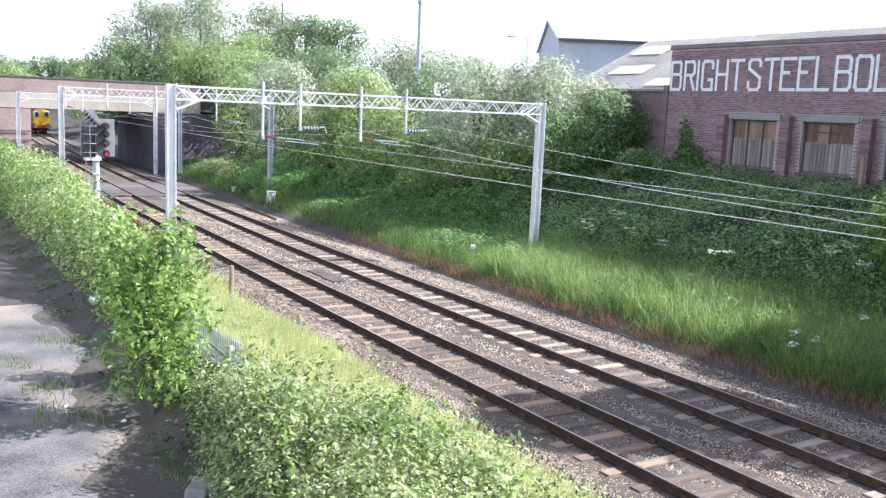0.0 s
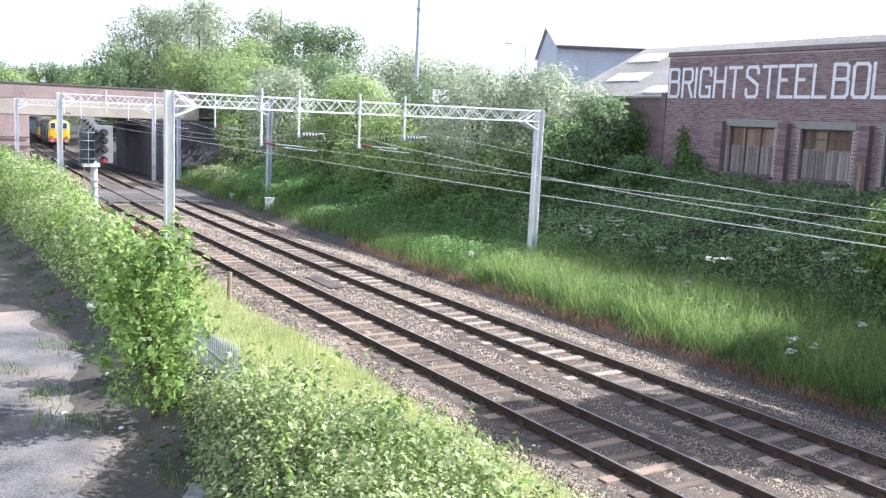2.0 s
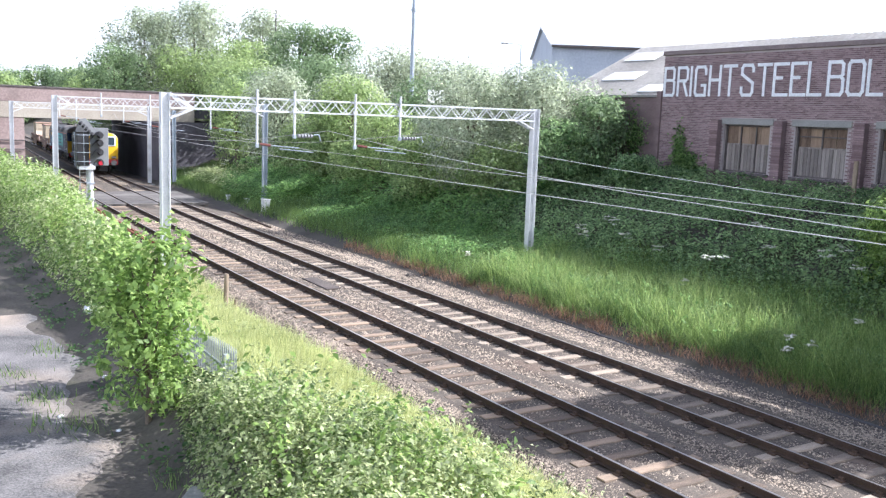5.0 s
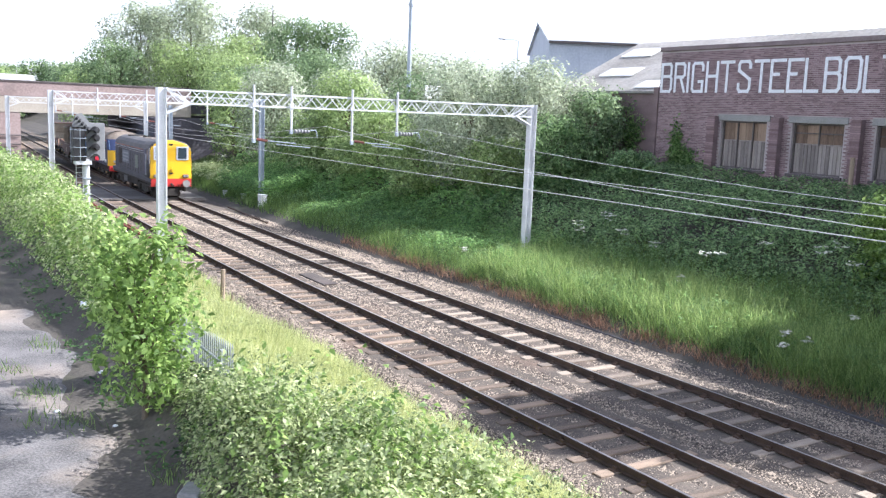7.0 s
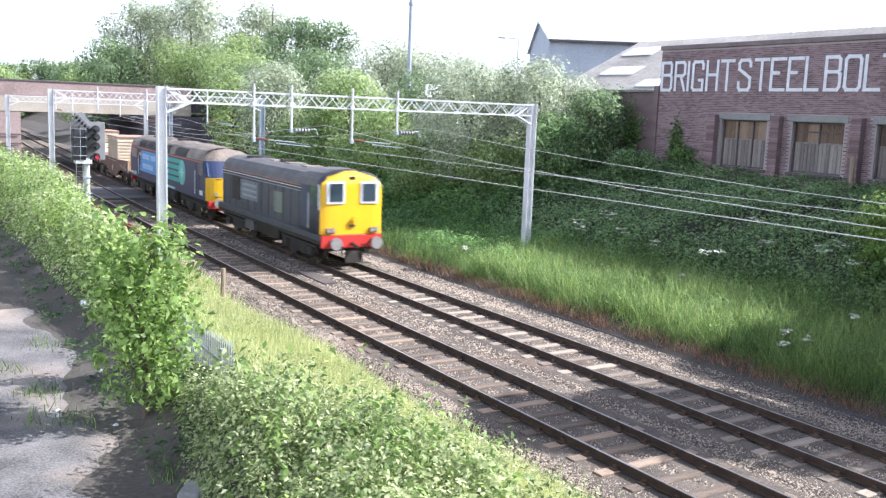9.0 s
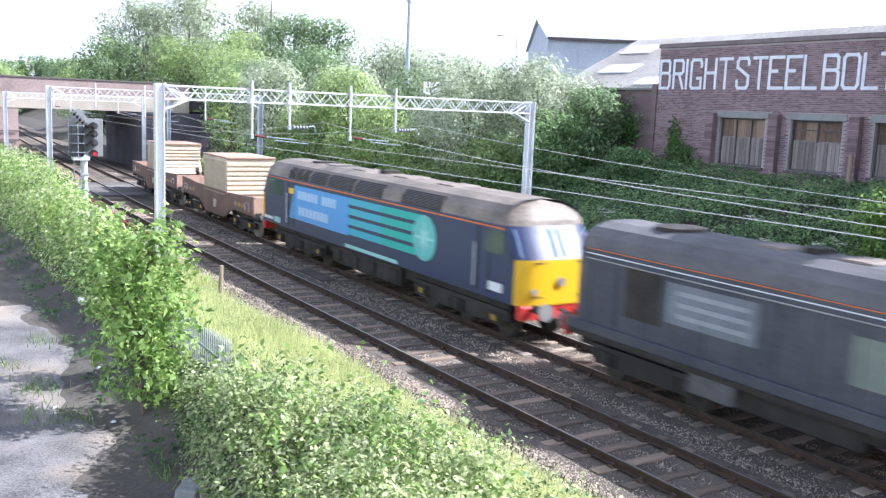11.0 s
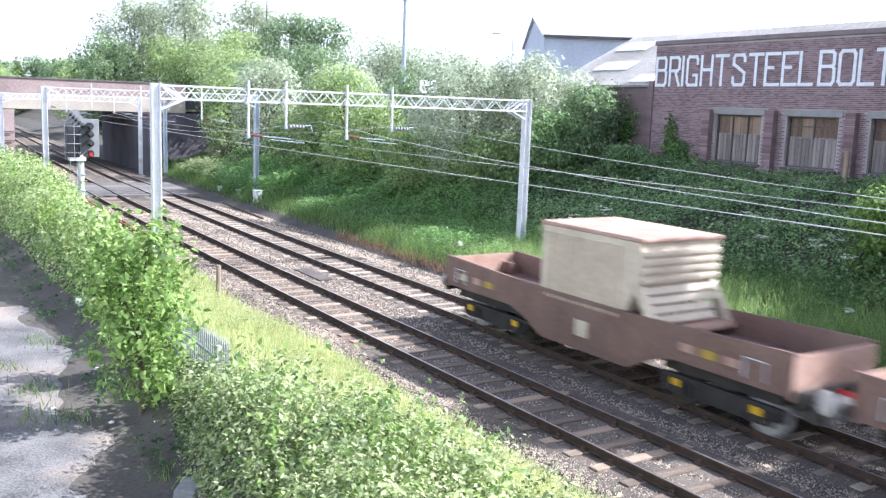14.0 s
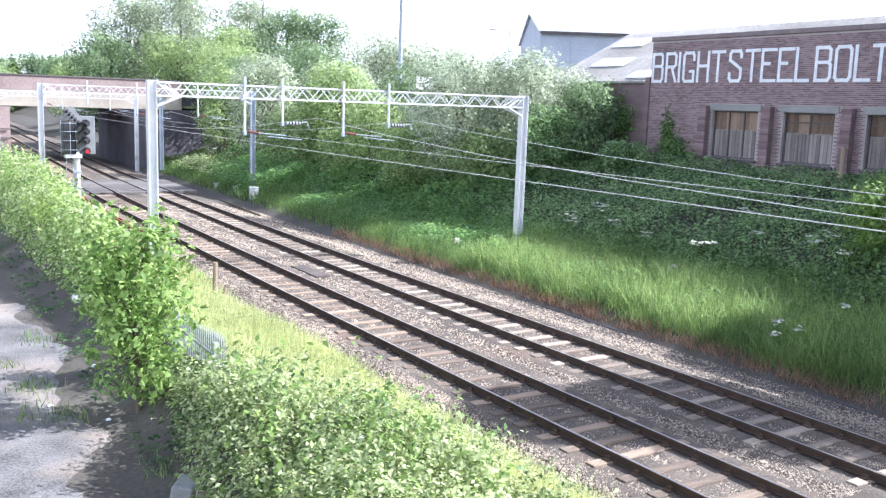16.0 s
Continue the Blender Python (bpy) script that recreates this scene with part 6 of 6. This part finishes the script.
def build_right_side():
    clear = lambda x, y: np.hypot(x - 10.8, y - 30.4) > 1.0
    cov = lambda x, y: ramp(x - bend(y), 7.5, 8.2) * ramp(-(x - bend(y)), -14.5, -11.5) * clear(x, y)
    grass("verge_grass", 7.4, 14.5, 8, 40, 180000, 0.46, 0.017, L_GRASS, "long lush green grass on the railway bank", lambda x, y: cov(x, y) * (0.12 + 1.3 * bumps(x, y, 1.1, 11.0) * bumps(x, y, 3.1, 6.0) ** 0.7) * (1 - 0.7 * ramp(y, 28.0, 31.5) * ramp(x, 8.3, 9.0)), 1.25, 1.2)
    grass("verge_grass", 7.6, 12.5, 12, 34, 28000, 0.55, 0.013, L_SEED, "tall seeding grass on the railway bank", lambda x, y: ramp(x, 7.8, 8.8) * ramp(-x, -12.5, -10.5) * bumps(x, y, 0.9, 6.0) ** 1.5 * clear(x, y), 1.1, 0.9)
    grass("verge_grass", 7.4, 13.5, 38, 88, 52000, 0.42, 0.03, L_GRASS, "green grass on the far bank", lambda x, y: ramp(x - bend(y), 7.6, 8.6), 1.0, 0.6)
    grass("dead_grass", 7.3, 8.5, 8, 42, 22000, 0.22, 0.018, L_BROWN, "brown dead grass along the path edge", lambda x, y: ramp(x - bend(y), 7.3, 7.5) * ramp(-(x - bend(y)), -8.3, -7.7) * (0.2 + bumps(x, y, 1.9, 2.0)), 1.2, 1.2)
    # low broad leaves among the grass, then brambles and nettles higher up
    mound("bank_herbs", 8.4, 13.5, 8, 60, lambda x, y: (0.42 * bumps(x, y, 0.9, 7.0) + 0.42 * bumps(x, y, 2.4, 3.0)) * (bumps(x, y, 1.7, 5.0) > 0.4) * ramp(x - bend(y), 8.2, 9.3) * clear(x, y), 42000, 0.09, L_SHADE, "leafy herbs growing among the bank grass", "weeds", dense=1.2)
    mound("bramble_bank", 11.8, 19.8, 6, 40, lambda x, y: (0.1 + 0.7 * bumps(x, y, 0.55, 9.0) + 0.6 * bumps(x, y, 1.5, 3.0) + 0.4 * bumps(x, y, 3.2, 5.0)) * (1 - 0.45 * ramp(x, 15.0, 18.0)) * ramp(x - 1.3 * ramp(-y, -25.0, -20.0), 11.6, 13.2), 72000, 0.125, L_SHADE, "thick dark brambles and nettles below the factory wall", "bramble", dense=1.1)
    mound("bramble_bank", 10.5, 18.5, 36, 76, lambda x, y: (0.6 + 1.0 * bumps(x, y, 0.45, 4.0)) * ramp(x - bend(y), 10.3, 12.2), 42000, 0.16, L_CREEPER, "green scrub covering the far bank", "scrub")
    mound("creeper_patch", 8.7, 13.0, 28.5, 52, lambda x, y: ramp(x - bend(y), 8.4, 9.6) * ramp(y, 28.0, 31.0) * (0.2 + 0.35 * bumps(x, y, 0.8, 2.5) + 0.3 * bumps(x, y, 2.2, 1.5)), 20000, 0.12, L_CREEPER, "carpet of creeper leaves on the bank", "creeper", up=1.0)
    mound("column_scrub", 8.6, 12.4, 57.0, 68, lambda x, y: (0.7 + 0.8 * bumps(x, y, 0.9, 4.0) + 0.5 * bumps(x, y, 2.3, 2.0)) * ramp(x - bend(y), 8.3, 8.9), 13000, 0.13, L_CREEPER, "leafy green scrub round the foot of the gantry", "scrub", depth=0.8)
    mound("cream_blossom", 9.0, 12.6, 64, 82, lambda x, y: (0.45 + 0.9 * bumps(x, y, 0.9, 3.0)) * (bumps(x, y, 1.2, 6.0) > 0.4) * ramp(x - bend(y), 8.4, 9.4), 9000, 0.12, L_BLOSSOM, "pale flowering weeds on the sunlit far bank", "weeds", depth=0.5)
    n = 700
    x, y = RNG.uniform(12.2, 18, n), RNG.uniform(10, 38, n)
    sprigs("bank_shoots", np.stack([x, y, ground_z(x, y) + 0.3 + 0.4 * bumps(x, y, 0.55, 9.0)], 1), 0.7, 0.12, L_SHADE, "nettles and bramble shoots rising from the bank", "bramble")
    n = 1300
    x, y = RNG.uniform(8.5, 12.4, n), RNG.uniform(11, 38, n)
    sprigs("bank_herbs", np.stack([x, y, ground_z(x, y)], 1), 0.75, 0.085, L_CREEPER, "leafy stems of tall herbs in the grass", "weeds", 12)
    # coarse tussocks
    for m, k, hh, lab in ((L_SEED, 420, 0.66, "pale seeding tussocks on the railway bank"), (L_HEDGE, 200, 0.5, "coarse dark grass tussocks on the railway bank")):
        cx, cy = RNG.uniform(8.3, 12.0, k), RNG.uniform(11, 31, k)
        i = np.repeat(np.arange(k), 44)
        x, y = cx[i] + 0.14 * RNG.normal(size=len(i)), cy[i] + 0.14 * RNG.normal(size=len(i))
        tagged(blades("tussocks", np.stack([x, y, ground_z(x, y) - 0.03], 1), hh * (0.7 + 0.6 * RNG.random(k))[i], 0.016, m, lean=1.15), lab, "grass", kind="stuff")
    # umbel flowers
    spots = [(8.5, 32.0), (11.9, 28.8), (11.7, 28.4), (13.2, 28.6), (12.9, 28.0), (12.0, 26.3), (14.1, 21.8), (13.3, 20.6), (11.5, 21.6), (11.1, 22.2), (8.8, 16.0), (8.9, 15.4), (8.2, 15.6), (12.4, 16.6), (10.9, 15.4), (13.0, 18.2), (11.7, 21.1), (13.4, 17.8), (11.9, 24.4), (12.2, 76.0), (11.6, 75.0)]
    for x, y in spots:
        h = random.uniform(1.35, 1.65) if x > 11.2 else random.uniform(0.6, 0.85)
        z = float(ground_z(x, y))
        f = thing("cow_parsley", "tall stem with flat cream flower heads", "flower", pose(x, y, z), "umbel flowers")
        st = rod((0, 0, -0.05), (0.05, 0, h * 0.8), 0.012, seg=5)
        wide = 0.17 if x > 11.2 else 0.07
        pts = []
        for k in range(6):
            a = k * 1.05
            e = (0.05 + wide * math.cos(a), wide * math.sin(a), h + random.uniform(-0.12, 0.08))
            rod((0.05, 0, h * 0.75), e, 0.006, st, 4)
            pts += [np.array(e) + np.array((random.gauss(0, 0.045), random.gauss(0, 0.045), random.uniform(-0.015, 0.02))) for _ in range(16)]
        part("stem", st, L_HEDGE, f)
        tagged(leaves("flower_head", np.array(pts), 0.058, L_FLOWER, f, up=2.5, slim=0.9), kind="stuff")
    # fence post beside the wall
    ps = tagged(part("wooden_post", rod((0, 0, -0.3), (0, 0, 1.7), 0.09, seg=8), M_POST), "old grey wooden post below the factory wall", "post")
    ps.location = (18.6, 21.3, float(ground_z(18.6, 21.3)))
    # ivy on the wall
    n = 5200
    c = np.array([(31.6, 5.0, 0.35, 0.9), (30.9, 4.5, 0.4, 0.5), (31.3, 4.2, 0.9, 0.5), (34.6, 5.6, 0.6, 1.0), (36.3, 6.4, 1.0, 1.0), (29.9, 4.1, 0.4, 0.3)])
    k = RNG.integers(0, len(c), n)
    p = c[k, :2] + RNG.normal(size=(n, 2)) * c[k, 2:] * 0.6
    at = np.stack([19.93 - 0.12 * RNG.random(n) - 0.12 * (p[:, 0] > 33.2) * RNG.random(n), p[:, 0], np.clip(p[:, 1], 3.6, 8.0)], 1)
    tagged(leaves("ivy", at, 0.13, L_HEDGE, up=0.1), "ivy climbing the brick wall", "ivy", kind="stuff")


def build_trees():
    far = [
        # x, y, top, radius, leaf, size, count, label
        (15.0, 117, 18.4, 5.2, L_PALE, 0.34, 12000, "tall broad tree with silvery leaves behind the bridge"),
        (20.6, 115, 19.6, 5.2, L_PALE, 0.34, 12000, "tall tree with silvery leaves behind the bridge"),
        (26.8, 108, 18.6, 4.6, L_PALE, 0.32, 10000, "tall silvery green tree behind the bridge"),
        (10.6, 113, 13.4, 3.6, L_TREE, 0.32, 7000, "dark green tree behind the bridge"),
        (18.2, 108.0, 13.4, 4.6, L_FRESH, 0.28, 8000, "light green young tree beside the bridge"),
        (22.6, 103, 14.2, 4.6, L_FRESH, 0.28, 8000, "light green young tree beside the road"),
        (25.0, 91.8, 15.7, 4.0, L_TREE, 0.26, 12000, "dark rounded tree behind the bushes"),
        (28.4, 90.0, 15.4, 3.0, L_TREE, 0.26, 8000, "dark rounded tree behind the bushes"),
        (26.8, 74, 12.4, 4.8, L_PALE, 0.25, 11000, "pale green tree behind the lighting column"),
        (31.0, 72, 11.6, 4.4, L_PALE, 0.25, 9000, "pale green tree behind the lighting column"),
        (22.5, 80, 11.5, 4.6, L_TREE, 0.26, 9000, "green tree behind the scrub"),
        (18.0, 90, 11.5, 4.6, L_FRESH, 0.26, 8000, "light green tree beside the bridge"),
        (34.5, 70, 10.2, 4.0, L_TREE, 0.25, 7000, "green tree beside the shed"),
        (36.5, 65, 9.6, 3.8, L_PALE, 0.25, 7000, "pale bushy tree beside the shed"),
    ]
    for x, y, top, r, m, s, n, lab in far:
        tree("tree", x, y, float(ground_z(x, min(y, 85))) if y < 88 or y > 106 else 4.0, top, r, m, s * 0.88, int(n * 1.45), lab, 0.1, 22)
    for i, (x, y) in enumerate(((1.0, 152), (-3.5, 150), (1.8, 168), (14.6, 150), (15.6, 164), (18.5, 156), (-8.0, 155), (22.0, 160), (-2.0, 175), (19.0, 182), (4.5, 196))):
        tree("tree", x, y, 1.0, 10.2 + 0.12 * x + 0.8 * math.sin(i * 1.7), 4.6, L_TREE if i % 3 else L_FRESH, 0.4, 5000, "distant green tree beyond the bridge", 0.35 if 0 < x < 17 else 0.05, 14)
    for i in range(8):
        x, y = -46 + i * 4.8, 172 + 5 * math.sin(i * 1.3)
        tree("tree", x, y, 0.5, 8.2 + 0.9 * math.sin(i * 2.7), 5.4, L_TREE, 0.5, 3000, "distant green tree beyond the bridge", 0.05, 10)
    for i in range(8):
        tree("tree", 6 + 4.4 * i, 268 + 4 * math.sin(i * 2.3), 1.0, 14.6 + 0.25 * i + math.sin(i * 1.9), 5.6, L_TREE if i % 3 else L_FRESH, 0.6, 4200, "distant green tree where the line disappears", 0.0, 14)
    near = [
        (15.0, 71.5, 9.8, 3.2, L_PALE, 0.22, 9000, "pale willow bush on the bank"),
        (14.2, 79.5, 9.2, 2.6, L_FRESH, 0.22, 5500, "light green bush beside the bridge"),
        (16.4, 83, 9.8, 3.2, L_TREE, 0.24, 6500, "green bush beside the bridge"),
        (15.6, 58.5, 9.0, 3.0, L_FRESH, 0.2, 8000, "light green tree on the bank"),
        (14.4, 60.5, 6.4, 2.4, L_FRESH, 0.2, 5500, "green bush under the trees on the bank"),
        (17.6, 64, 9.2, 3.2, L_PALE, 0.22, 7000, "pale green tree on the bank"),
        (14.4, 51.5, 7.0, 2.4, L_FRESH, 0.18, 6500, "green bush on the bank"),
        (17.6, 48.6, 6.9, 2.3, L_PALE, 0.18, 8000, "pale willow bush on the bank"),
        (20.0, 55, 9.0, 3.2, L_TREE, 0.22, 6500, "green tree at the top of the bank"),
        (15.2, 42.2, 9.1, 3.5, L_PALE, 0.15, 17000, "large pale willow beside the factory"),
        (17.2, 38.8, 9.2, 3.0, L_PALE, 0.15, 15000, "large pale willow beside the factory"),
        (18.3, 35.6, 7.7, 1.7, L_TREE, 0.15, 5500, "ivy-covered bush against the factory wall"),
        (16.4, 35.8, 6.4, 2.0, L_SHADE, 0.15, 7000, "dark bush below the factory wall"),
        (14.6, 39.0, 5.2, 2.0, L_FRESH, 0.15, 7000, "green bush under the willow"),
        (13.9, 45.5, 5.4, 2.1, L_FRESH, 0.16, 7000, "light green bush under the trees"),
        (13.9, 54.5, 4.6, 1.8, L_FRESH, 0.16, 5000, "light green bush under the trees"),
        (14.4, 65.5, 5.4, 2.0, L_FRESH, 0.18, 5000, "light green bush under the trees"),
        (17.8, 32.2, 4.9, 1.2, L_SHADE, 0.13, 4000, "dark bush against the brick wall"),
    ]
    for x, y, top, r, m, s, n, lab in near:
        tree("bush" if top < 6.5 else "tree", x, y, float(ground_z(x, y)), top, r, m, s, n, lab, 0.04 if top < 6.5 else 0.1, 18, 0.0, "bush" if top < 6.5 else "tree")
    # trees just outside the view that shade the line and the lower bank
    for x, y, top, r, n in ((10.3, 9.7, 10.6, 2.2, 9000), (16.0, 11.6, 8.6, 2.4, 10000), (14.6, 8.6, 7.6, 2.2, 7000), (13.2, 7.0, 10.8, 2.4, 7000)):
        tree("tree", x, y, float(ground_z(x, y)), top, r, L_TREE, 0.27, int(n * 1.6), "leafy tree on the bank shading the line", 0.45 if x < 12 else 0.1, 18)
    tree("bush", 14.5, 16.8, float(ground_z(14.5, 16.8)), 4.5, 1.2, L_LIGHT, 0.14, 4500, "bright green bush at the edge of the brambles", 0.02, 12, 0.0, "bush")


build_left_side()
build_right_side()
build_trees()


brick_wall_courses(8.0, BY1 - 0.004, 3.2, BTOP - 0.26, FACTORY_HOLES, FACTORY_WALL, lambda y, z: 22.0 < y < 30.5 and z > 6.7 and z < 7.6)


# ---- what moves ----
def travel(t):
    """How far the train has run, counted from 11.3 s."""
    if t <= 9.0:
        return -32.57 + 14.08 * (t - 9.0)
    if t <= 11.3:
        return -32.57 + 14.16 * (t - 9.0)
    return 14.25 * (t - 11.3) + 0.068 * max(0.0, t - 12.0) ** 2


def motions():
    times = [i * 0.5 for i in range(33)]
    for car, y0 in ((LOCO_A, 6.6), (LOCO_B, 24.45), (WAGON_A, 42.05), (WAGON_B, 55.6)):
        rows = []
        for t in times:
            y = y0 - travel(t)
            slope = 0.000652 * (min(max(y, -60), 95) - 30.0)
            rows.append((t, pose(S_B + float(bend(y)), y, 0, 0, 0, -math.degrees(math.atan(slope)))))
        walk(car, rows)
    walk(VAN, [(t, pose(3.9 - 12.3 * (t - 6.5), 96.5, 6.1, 0, 0, -90)) for t in times])


motions()
